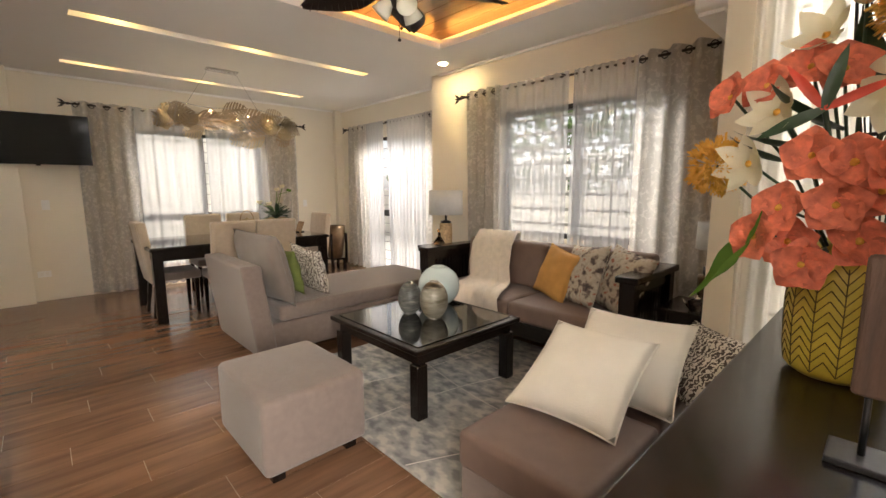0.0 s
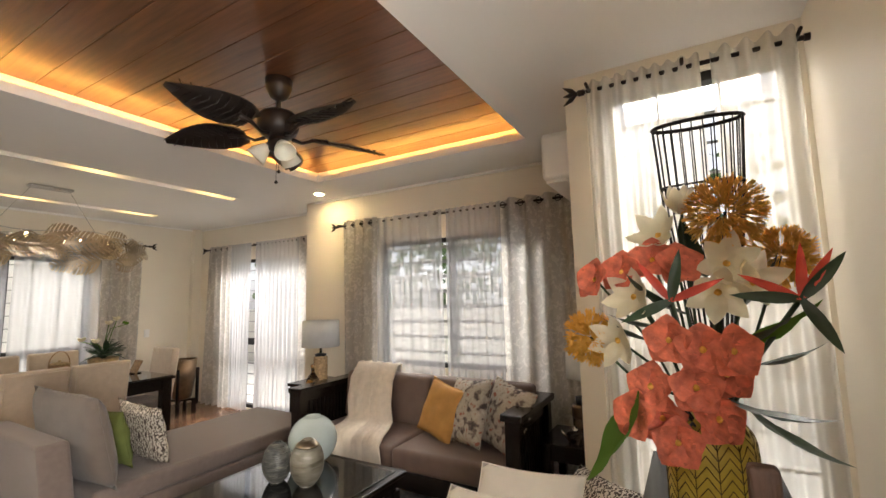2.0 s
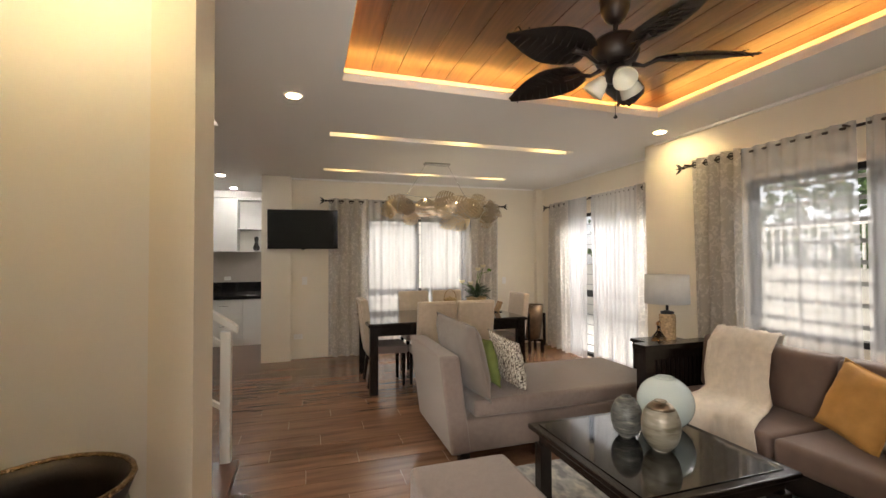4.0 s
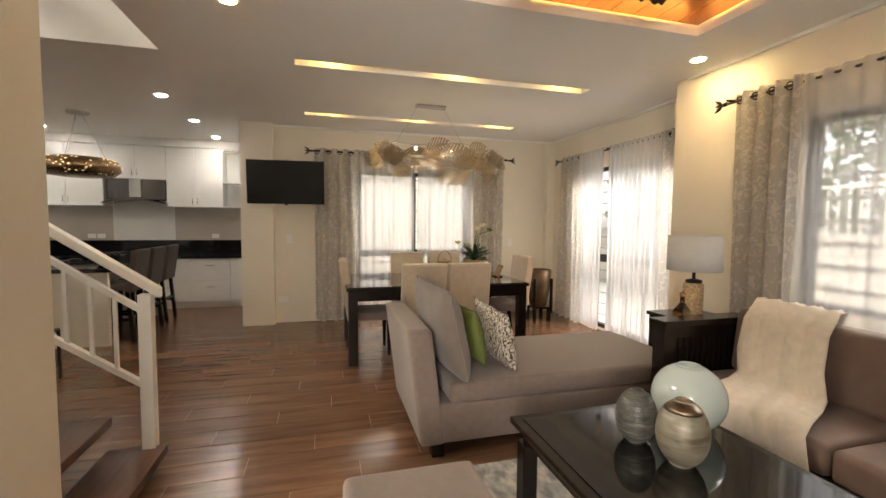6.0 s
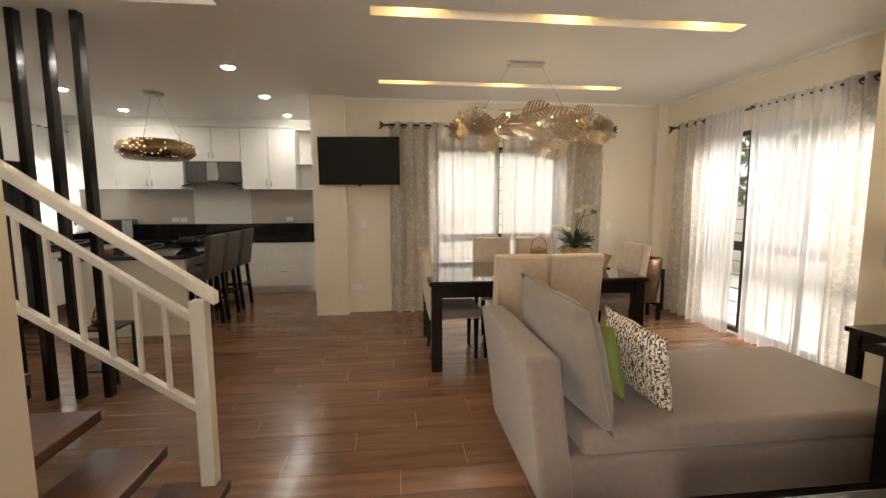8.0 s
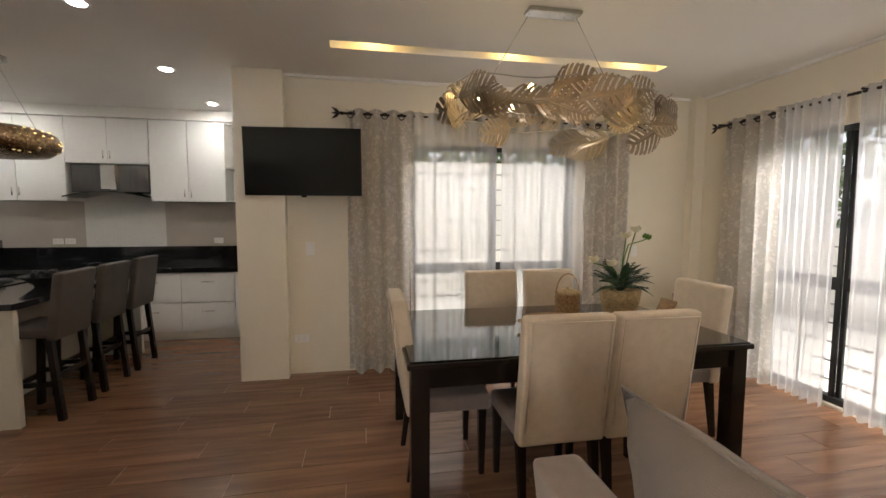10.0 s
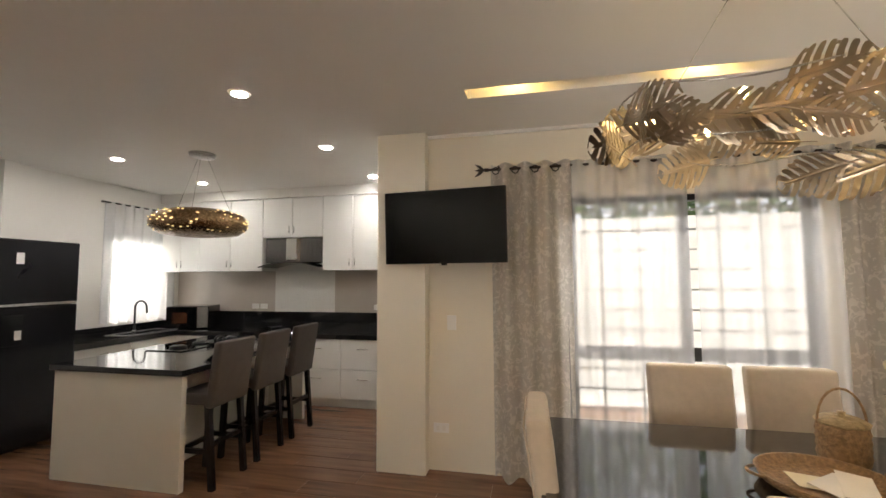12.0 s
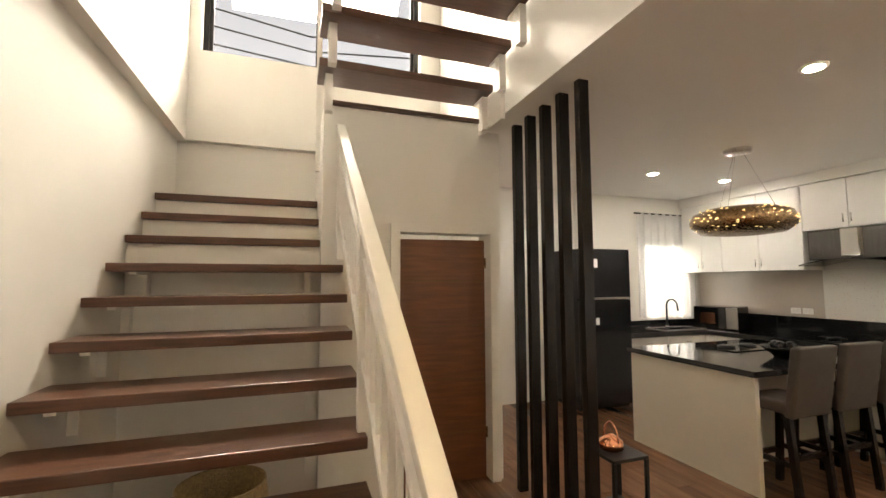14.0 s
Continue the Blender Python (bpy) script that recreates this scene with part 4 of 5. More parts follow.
part("body", lathe([(0.078, 0), (0.09, 0.008)] + [(vp(0.02 + 0.0222 * k), 0.02 + 0.0222 * k) for k in range(15)] + [(0.055, 0.342), (0.05, 0.3)], 40), YELLOWPOT, vs)
bm = bmesh.new()
NC = 13
for k in range(NC):
    a0 = 2 * math.pi * k / NC
    st = 2 * math.pi / NC
    tube(bm, [((vp(z) + 0.0005) * math.cos(a0), (vp(z) + 0.0005) * math.sin(a0), z) for z in [0.02 + 0.036 * q for q in range(9)]], 0.0016, 4)
    for j in range(12):
        z = 0.02 + 0.025 * j
        for s in (-1, 1):
            tube(bm, [((vp(min(0.33, z + 0.035 * w)) + 0.0005) * math.cos(a0 + s * st * 0.5 * w), (vp(min(0.33, z + 0.035 * w)) + 0.0005) * math.sin(a0 + s * st * 0.5 * w), min(0.33, z + 0.035 * w)) for w in (0, 0.5, 1)], 0.0014, 4)
part("leaf_grooves", bm, POTLINE, vs, "dark incised leaf lines")


def petal(L, W, curl=0.2, n=6):
    """One curved petal or leaf along +x with a folded midline."""
    bm = bmesh.new()
    g = []
    for i in range(n + 1):
        u = i / n
        w = W * math.sin(math.pi * (0.06 + 0.94 * u) ** 0.8) ** 0.8 if u < 1 else 0.0
        g.append([bm.verts.new((L * u, w * s, curl * L * (u * u * -0.9 + u * 0.7) + 0.25 * w * abs(s) + 0.12 * w * math.sin(9 * u + 3 * s))) for s in (-1, -0.5, 0, 0.5, 1)])
    for a, b in zip(g, g[1:]):
        for i in range(4):
            bm.faces.new((a[i], a[i + 1], b[i + 1], b[i])).smooth = True
    return bm


bq = thing("flower_bouquet", "silk bouquet of coral orchids, cream lilies and yellow alliums", "flowers", pose(0.03, 1.74, 1.17))
me_or, me_li = mesh_of("petal", petal(0.068, 0.04, 0.35, 8), PETALR), mesh_of("petal", petal(0.09, 0.026, -0.6, 7), PETALW)
me_leaf, me_leafd = mesh_of("leaf", petal(0.25, 0.062, -0.35, 8), LEAFG), mesh_of("leaf", petal(0.2, 0.03, -0.45, 8), LEAFD)
me_st = mesh_of("bract", petal(0.13, 0.011, 0.1), STREL)
me_bk = mesh_of("beak", petal(0.135, 0.014, 0.2), LEAFD)
me_eye = mesh_of("flower_eye", lathe([(0.004, 0), (0.009, 0.006), (0.003, 0.014)], 8), PETALY)


def bloom(kind, me, p, aim, count, open_deg):
    d = (Vector(aim)).normalized()
    b = part(kind, rod([Vector((0, 0, -0.05)) * 1.0, Vector(p) * 0.5 + Vector((0, 0, 0.03)), Vector(p)], 0.004, 5), LEAFD, bq)
    base = Matrix.Translation(p) @ d.to_track_quat("Z", "Y").to_matrix().to_4x4()
    for k in range(count):
        share("petal", me, b, base @ pose(0, 0, 0, 0, 0, 360 * k / count + 17) @ pose(0, 0, 0, 0, -open_deg + 9 * (k % 2), 0))
    share("flower_eye", me_eye, b, base)


F = Vector((-0.05, -1.0, 0.15))
# right is +x, towards the camera is -y
SPRAY = ((0.0, 0.22, 0.1), (-0.07, 0.24, -0.3), (0.045, 0.16, 0.4), (-0.02, 0.13, 0.0), (-0.12, 0.12, -0.4), (-0.1, 0.04, -0.1), (-0.16, 0.05, -0.6), (-0.07, -0.01, 0.1), (0.02, 0.05, 0.5), (0.06, 0.22, 0.5))
TOP_SPRAY = ((-0.25, 0.4, -0.7), (-0.1, 0.45, -0.1), (-0.04, 0.43, 0.3), (-0.18, 0.42, -0.4))
for n_, (x, z, turn_) in enumerate(SPRAY):
    bloom("orchid", me_or, (x, -0.14 + 0.02 * (n_ % 3), z), (turn_, -1, 0.25 - 0.2 * (n_ % 2)), 5, 14 + 8 * (n_ % 2))
for n_, (x, z, turn_) in enumerate(TOP_SPRAY):
    bloom("orchid", me_or, (x, -0.06 + 0.02 * (n_ % 2), z), (turn_, -1, 0.35), 5, 26)
for x, y, z, side, up in ((0.07, -0.06, 0.43, 0.1, 0.2), (0.045, -0.08, 0.36, 0.0, -0.3), (-0.15, -0.07, 0.35, -0.5, 0.2), (-0.2, -0.06, 0.23, -0.5, -0.1), (-0.08, -0.02, 0.52, -0.5, 0.6), (-0.02, 0.0, 0.58, -0.1, 3.0), (0.12, -0.04, 0.38, 0.6, 0.2)):
    bloom("lily", me_li, (x, y, z), (side, -1, up), 6, 62 if up > 2 else 34)
random.seed(8)
for x, y, z, R in ((0.08, -0.03, 0.57, 0.09), (-0.29, 0.0, 0.23, 0.075), (0.2, 0.06, 0.45, 0.075)):
    bm = bmesh.new()
    for k in range(260):
        v = Vector((random.gauss(0, 1), random.gauss(0, 1), random.gauss(0, 1))).normalized()
        e = Vector((x, y, z)) + v * R * random.uniform(0.8, 1.08)
        tube(bm, [Vector((x, y, z)) + v * R * 0.3, e], 0.0014, 3)
        for q in range(4):
            w = (v + 0.9 * Vector((random.gauss(0, 1), random.gauss(0, 1), random.gauss(0, 1))).normalized()).normalized()
            tube(bm, [e - v * 0.014, e + w * 0.013], [0.0024, 0.0014], 3)
    part("allium", bm, PETALY, bq, "round spiky yellow-orange bloom")
    part("stem", rod([(0, 0, -0.05), (x * 0.6, y * 0.6, z * 0.5), (x, y, z)], 0.004, 5), LEAFD, bq)
# birds of paradise: angle of each bract above +x, and its kind
for x, z, fan_ in ((0.2, 0.34, ((86, me_st), (60, me_st), (50, me_bk), (152, me_st), (175, me_bk), (-62, me_bk))), (-0.06, 0.34, ((125, me_st), (24, me_st), (205, me_bk), (78, me_bk)))):
    st = part("bird_of_paradise", rod([(0, 0, -0.05), (x * 0.6, -0.06, z * 0.6), (x, -0.12, z)], 0.006, 6), LEAFD, bq)
    for ang, me in fan_:
        share("bract", me, st, Matrix.Translation((x, -0.13, z)) @ pose(0, 0, 0, 0, -ang, 0) @ pose(0, 0, 0, 90, 0, 0))
me_big = mesh_of("leaf", petal(0.27, 0.075, -0.35, 10), LEAFG)
for x, y, z, yaw, pitch, me in ((-0.15, -0.13, 0.11, 200, 62, me_big), (0.05, -0.08, 0.09, -12, 8, me_leafd), (0.09, -0.06, 0.07, -20, 30, me_leafd), (0.06, -0.02, 0.2, -30, -30, me_leaf), (0.07, -0.03, 0.17, -10, -16, me_leafd), (0.05, -0.02, 0.22, -45, -20, me_leafd), (-0.03, -0.02, 0.3, 215, -30, me_leafd), (0.08, 0.02, 0.3, 10, -50, me_leafd), (-0.08, -0.02, 0.22, 200, -20, me_leafd), (-0.05, -0.05, 0.27, 190, -8, me_leafd), (0.02, -0.05, 0.4, 120, -60, me_leafd)):
    share("leaf", me, bq, pose(x, y, z, 0, pitch, yaw))

# entrance door and urn
hx, hy, ex, ey = 0.5, -0.4, -0.305, 0.277
ang = math.degrees(math.atan2(ey - hy, ex - hx))
dl = thing("door_1", "open reddish-brown wooden entrance door", "door", pose(hx, hy, 0.01, 0, 0, ang), kind="structure")
L = math.hypot(ex - hx, ey - hy)
part("leaf", B((0.01, L, 0.0, 0.045, 0, 2.08), bev=0.003), REDWOOD, dl)
for z0, z1 in ((0.15, 0.85), (1.0, 1.95)):
    part("panel", B((0.14, L - 0.14, -0.012, 0.0, z0, z1), bev=0.008), REDWOOD, dl)
part("handle", rod([(L - 0.07, -0.01, 1.0), (L - 0.07, -0.06, 1.0), (L - 0.19, -0.06, 1.0)], 0.01), BLACKMETAL, dl)
struct("trim_entry_door", B((0.505, 0.685, -0.48, -0.42, 0, 2.18), (0.505, 0.685, 0.58, 0.64, 0, 2.18), (0.505, 0.685, -0.42, 0.58, 2.12, 2.18)), REDWOOD, "reddish wooden door frame", "door frame")
ur = thing("floor_urn", "large dark floor urn with gilt rim", "urn", pose(-1.735, -0.3, 0))
part("body", lathe([(0.13, 0), (0.155, 0.05), (0.22, 0.35), (0.245, 0.58), (0.215, 0.74), (0.24, 0.805), (0.222, 0.805), (0.195, 0.74), (0.22, 0.58), (0.05, 0.1)], 36), FANBROWN, ur)
part("rim", rod([(0.232 * math.cos(t * 0.2618), 0.232 * math.sin(t * 0.2618), 0.806) for t in range(25)], 0.01, 6), GOLD, ur)

# ---- dining room ----
dt = thing("dining_table", "long espresso wood dining table with a dark glass top", "table", pose(0, 0, 0))
DX0, DX1, DY0, DY1 = -5.93, -4.8, 1.07, 2.98
part("tabletop", B((DX0, DX1, DY0, DY1, 0.735, 0.765), bev=0.006), DARKWOOD, dt)
part("glass_top", B((DX0 + 0.015, DX1 - 0.015, DY0 + 0.015, DY1 - 0.015, 0.765, 0.773), bev=0.002), BLACKGLASS, dt)
part("apron", B((DX0 + 0.04, DX1 - 0.04, DY0 + 0.04, DY0 + 0.07, 0.63, 0.735), (DX0 + 0.04, DX1 - 0.04, DY1 - 0.07, DY1 - 0.04, 0.63, 0.735), (DX0 + 0.04, DX0 + 0.07, DY0 + 0.07, DY1 - 0.07, 0.63, 0.735), (DX1 - 0.07, DX1 - 0.04, DY0 + 0.07, DY1 - 0.07, 0.63, 0.735)), DARKWOOD, dt)
legs(dt, DX0 + 0.02, DX1 - 0.02, DY0 + 0.02, DY1 - 0.02, 0.735, 0.09, DARKWOOD)

# chair: back along local y = -0.22, sitter faces +y
dc = thing("dining_chair", "beige linen parsons dining chair with dark tapered legs", "chair", group="chairs round the dining table")
part("seat", soft_box(-0.215, 0.215, -0.2, 0.24, 0.38, 0.47, 0.025, 0.012), TAUPE, dc, "taupe seat pad")
bk = soft_box(-0.22, 0.22, -0.235, -0.15, 0.37, 1.01, 0.025)
for v in bk.verts:
    v.co.y -= 0.07 * max(0, v.co.z - 0.45) / 0.5
part("backrest", bk, LINEN, dc)
pip = bmesh.new()
for y in (-0.242,):
    q = [(-0.195, 0.45), (-0.195, 0.985), (0.195, 0.985), (0.195, 0.45)]
    tube(pip, [(x, y - 0.07 * max(0, z - 0.45) / 0.5, z) for x, z in q], 0.005, 5)
part("piping", pip, LINEN, dc)
for x, y in ((-0.19, -0.17), (0.19, -0.17), (-0.19, 0.19), (0.19, 0.19)):
    lg = B((-0.022, 0.022, -0.022, 0.022, 0, 0.38))
    for v in lg.verts:
        if v.co.z < 0.1:
            v.co.x *= 0.65
            v.co.y = v.co.y * 0.65 + (-0.05 if y < 0 else 0)
    part("leg", lg, DARKWOOD, dc, m=pose(x, y, 0))
dc.matrix_basis = pose(-4.92, 1.8, 0, 0, 0, 90)
for x, y, r in ((-4.92, 2.25, 90), (-6.0, 1.92, -90), (-6.0, 2.43, -90), (-5.3, 1.33, 0), (-5.42, 2.93, 180)):
    copy_thing(dc, pose(x, y, 0, 0, 0, r))

# things on the dining table
ZT = 0.773
pt = thing("orchid_pot", "woven pot with cream silk orchids and dark fern leaves", "plant", pose(-5.45, 2.58, ZT))
part("pot", lathe([(0.09, 0), (0.1, 0.02), (0.125, 0.12), (0.135, 0.2), (0.12, 0.2), (0.11, 0.16)], 28), STRAW, pt)
part("soil", lathe([(0.005, 0.155), (0.112, 0.16), (0.1, 0.17)], 20), LEAFD, pt)
fl = mesh_of("leaf", petal(0.24, 0.028, 0.5, 7), LEAFD)
fe = bmesh.new()
tube(fe, [(0, 0, 0), (0.1, 0, 0.03), (0.22, 0, 0.02)], 0.002, 4)
for k in range(9):
    x = 0.03 + 0.021 * k
    for s in (-1, 1):
        L = 0.05 * math.sin(math.pi * (0.2 + 0.75 * k / 9))
        tube(fe, [(x, 0, 0.03 * min(1, x / 0.1)), (x + 0.015, s * L, 0.02)], [0.005, 0.001], 4)
fern = mesh_of("frond", fe, LEAFD)
random.seed(11)
for k in range(34):
    share("frond" if k % 2 else "leaf", fern if k % 2 else fl, pt, pose(0.02 * math.cos(k), 0.02 * math.sin(k), 0.19 + 0.004 * (k % 9), 0, random.uniform(-55, 8), k * 137.5))
bu = mesh_of("bud", lathe([(0.003, 0), (0.012, 0.012), (0.01, 0.028), (0.002, 0.04)], 8), LEAFG)
op = mesh_of("petal", petal(0.065, 0.028, -0.3), PETALW)
for pts in ([(0, 0, 0.2), (0.0, 0.02, 0.4), (0.0, 0.05, 0.5), (0.0, 0.14, 0.52), (0.0, 0.2, 0.54)], [(0, 0, 0.2), (0.0, 0.06, 0.45), (0.0, 0.1, 0.58)], [(0, 0, 0.2), (0.0, -0.08, 0.34), (0.0, -0.2, 0.38)], [(0, 0, 0.2), (0.02, 0.0, 0.4), (0.0, 0.03, 0.54)], [(0, 0, 0.2), (0.02, -0.05, 0.32), (0.05, -0.1, 0.36)]):
    st = part("stem", rod(pts, 0.004, 5), LEAFG, pt)
    e = Vector(pts[-1])
    if pts[-1][1] > 0.15:
        for q in (0, 0.02, 0.04):
            share("bud", bu, st, Matrix.Translation(e - Vector((0, q, 0.01 - q * 0.3))) @ pose(0, 0, 0, -30, 0, 0))
    else:
        for k in range(6):
            share("petal", op, st, Matrix.Translation(e) @ pose(0, 0, 0, 0, -48 + 10 * (k % 2), 60 * k))
bsk = thing("basket", "small lidded wicker basket with a hoop handle", "basket", pose(-5.53, 2.24, ZT))
part("body", lathe([(0.07, 0), (0.08, 0.02)] + [(0.082 + 0.004 * (k % 2), 0.03 + 0.015 * k) for k in range(9)] + [(0.08, 0.165)], 24), RATTAN, bsk)
part("lid", lathe([(0.085, 0.165), (0.088, 0.175), (0.06, 0.19), (0.012, 0.195), (0.014, 0.21)], 24), STRAW, bsk)
part("handle", rod([(0.0, 0.085 * math.cos(math.pi * k / 12), 0.16 + 0.14 * math.sin(math.pi * k / 12)) for k in range(13)], 0.005, 6), RATTAN, bsk)
wt = thing("woven_tray", "round woven tray with two loop handles holding papers", "tray", pose(-5.3, 2.05, ZT))
part("bowl", lathe([(0.17, 0), (0.19, 0.012), (0.21, 0.045), (0.2, 0.045), (0.18, 0.016), (0.02, 0.01)], 36), RATTAN, wt)
for s in (-1, 1):
    part("handle", rod([(0.05 * math.sin((t - 3.5) * 0.4), s * (0.2 + 0.045 * math.cos((t - 3.5) * 0.42)), 0.045) for t in range(8)], 0.006, 6), RATTAN, wt)
pp = thing("paper_flyers", "folded printed paper cards lying in the tray", "papers", pose(-5.3, 2.07, ZT + 0.02))
for k in range(3):
    part("card", B((-0.05, 0.05, -0.08, 0.08, 0, 0.002)), WHITECUSH if k else PETALW, pp, m=pose(0.02 * k, 0.05 * k - 0.05, 0.006 * k, 8 * k - 6, 5, 35 * k))
nk = thing("napkin_holder", "brown carved wooden napkin holder", "ornament", pose(-5.35, 2.82, ZT))
part("slab", soft_box(-0.07, 0.07, -0.012, 0.012, 0, 0.15, 0.01), RATTAN, nk, m=pose(0, 0, 0, -24, 0, 0))
part("foot", B((-0.06, 0.06, -0.03, 0.06, 0, 0.012)), DARKWOOD, nk)

# bronze urn on a low stand in the corner
bu2 = thing("planter_urn", "tall bronze metal planter on a dark wooden stand", "planter", pose(-6.25, 3.86, 0))
part("bucket", lathe([(0.1, 0.2), (0.12, 0.22), (0.165, 0.5), (0.175, 0.74), (0.16, 0.74), (0.15, 0.5), (0.02, 0.25)], 30), BRONZE, bu2)
for k in range(4):
    a = 90 * k + 45
    part("leg", B((0.13, 0.185, -0.02, 0.02, 0, 0.2), (0.17, 0.21, -0.015, 0.015, 0.12, 0.62), bev=0.004, seg=1), DARKWOOD, bu2, m=pose(0, 0, 0, 0, 0, a))
part("cross_bar", B((-0.15, 0.15, -0.02, 0.02, 0.17, 0.2), (-0.02, 0.02, -0.15, 0.15, 0.168, 0.198)), DARKWOOD, bu2, m=pose(0, 0, 0, 0, 0, 45))

# chandelier of pierced leaves
cl = thing("chandelier", "champagne metal chandelier made of pierced monstera leaves", "chandelier", pose(-5.38, 2.02, H))


def monstera(L):
    """One pierced leaf along +x: a heart-shaped blade with slits between the veins and notches at the rim."""
    n = 7
    vs, fs = [], []

    def P(u, f, side):
        w = 0.5 * L * (1.0 - u) ** 0.55 * (u + 0.14) ** 0.22 + 0.006
        return (L * (0.88 * u + 0.3 * f ** 1.4 * (1.0 - 0.6 * u) - 0.05), side * w * f, 0.02 * L * math.sin(3 * u) - 0.035 * L * f * f)

    def quad(u0, u1, f0, f1, side, taper=0.0):
        o = len(vs)
        d = (u1 - u0) * taper
        vs.extend([P(u0, f0, side), P(u1, f0, side), P(u1 - d, f1, side), P(u0 + d, f1, side)])
        fs.append((o, o + 1, o + 2, o + 3) if side > 0 else (o + 3, o + 2, o + 1, o))

    for side in (-1, 1):
        for k in range(n):
            a, c, e = k / n, (k + 0.68) / n, (k + 0.999) / n
            quad(a, e, 0.0, 0.17, side)
            quad(a, c, 0.17, 0.55, side)
            quad(a, c, 0.55, 0.8, side)
            quad(a, c, 0.8, 0.93, side, 0.06)
            quad(a + 0.045 / n, c - 0.045 / n, 0.93, 1.0, side, 0.2)
            if k % 3 == 0:
                quad(c, e, 0.8, 0.93, side)
    bm = bmesh.new()
    vv = [bm.verts.new(p) for p in vs]
    for f in fs:
        bm.faces.new([vv[i] for i in f])
    bmesh.ops.remove_doubles(bm, verts=bm.verts[:], dist=0.0004)
    bmesh.ops.solidify(bm, geom=bm.faces[:], thickness=0.0018)
    tube(bm, [(-0.07, 0, 0), (L * 0.4, 0, 0.02 * L), (L * 0.83, 0, 0.002)], [0.003, 0.003, 0.001], 4)
    return mesh_of("leaf", bm, LEAFMETAL)


part("canopy", B((-0.055, 0.055, -0.17, 0.17, -0.028, -0.001), bev=0.012), STEEL, cl)
for s in (-1, 1):
    part("cable", rod([(0, s * 0.15, -0.025), (0.0, s * 0.4, -0.44)], 0.0025, 5), CHROME, cl)
for dz in (-0.42, -0.62):
    part("ring", rod([(0.26 * math.cos(t * 0.19635), 0.66 * math.sin(t * 0.19635) + 0.06, dz - 0.04 + 0.02 * math.sin(t)) for t in range(33)], 0.004, 5), STEEL, cl)
random.seed(21)
leaves = [monstera(0.32), monstera(0.27), monstera(0.2)]
for k in range(32):
    a = k * 0.6109 + random.uniform(-0.1, 0.1)
    lvl = k % 3
    ry = random.uniform(-24, 24)
    rr = (0.26, 0.3, 0.22)[lvl] + random.uniform(-0.04, 0.04)
    x, y, z = rr * math.cos(a), (0.68 if lvl else 0.62) * math.sin(a), (-0.52, -0.62, -0.46)[lvl] + random.uniform(-0.04, 0.04)
    tang = math.degrees(math.atan2(0.68 * math.cos(a), -0.28 * math.sin(a)))
    share("leaf", leaves[(k * 7 // 3) % 3], cl, pose(x, y + 0.1, z - 0.06, 0, 0, tang + random.uniform(-14, 14)) @ pose(0, 0, 0, 84 + random.uniform(-17, 17), 0, 0) @ pose(0, 0, 0, 0, 0, ry))
for k in range(8):
    a = 0.4 + k * math.pi / 4
    b = part("bulb", lathe([(0.006, 0), (0.016, 0.015), (0.013, 0.032), (0.003, 0.04)], 12), BULB, cl, m=pose(0.17 * math.cos(a), 0.52 * math.sin(a), -0.55 + 0.03 * math.sin(3 * k)))
    part("socket", rod([(0, 0, -0.04), (0, 0, 0.002)], 0.008, 8), STEEL, b)

# television, switches, sockets
tv = thing("television", "flat black television on a wall bracket", "television", pose(-6.7, 0.38, 1.63, 0, 3, -6))
part("bezel", B((-0.03, 0.0, -0.49, 0.49, 0, 0.57), bev=0.004), BLACKPLASTIC, tv)
part("screen", B((0.0, 0.0025, -0.482, 0.482, 0.012, 0.562)), TVSCREEN, tv)
part("bracket", B((-0.1, -0.03, -0.12, 0.12, 0.15, 0.4)), BLACKMETAL, tv)
part("sensor", B((-0.02, 0.002, -0.02, 0.02, -0.014, 0.0)), BLACKPLASTIC, tv)


def wall_plate(name, label, category, m, w, h, keys):
    t = thing(name, label, category, m, group=category + "s")
    part("plate", B((-w / 2, w / 2, 0, 0.008, -h / 2, h / 2), bev=0.003), PLASTICW, t)
    for k in range(keys):
        x = (k - (keys - 1) / 2) * w / max(keys, 1) * 0.8
        part("key", B((x - 0.014, x + 0.014, 0.008, 0.012, -h * 0.25, h * 0.25), bev=0.002), PLASTICW if keys == 1 else TRIM, t)


wall_plate("light_switch", "white wall light switch", "switch", pose(-6.899, 0.4, 1.16, 0, 0, -90), 0.075, 0.118, 1)
wall_plate("light_switch", "white wall light switch", "switch", pose(-6.899, 3.68, 1.1, 0, 0, -90), 0.07, 0.115, 1)
wall_plate("wall_socket", "white double wall socket near the floor", "socket", pose(-6.899, 0.31, 0.33, 0, 0, -90), 0.125, 0.075, 2)

# ---- kitchen ----
def handle(parent, x, y, z, along="y", L=0.1):
    d = (0, L / 2, 0) if along == "y" else ((L / 2, 0, 0) if along == "x" else (0, 0, L / 2))
    p = Vector((x, y, z))
    d = Vector(d)
    part("handle", rod([p - d, p + d], 0.006, 8), CHROME, parent)


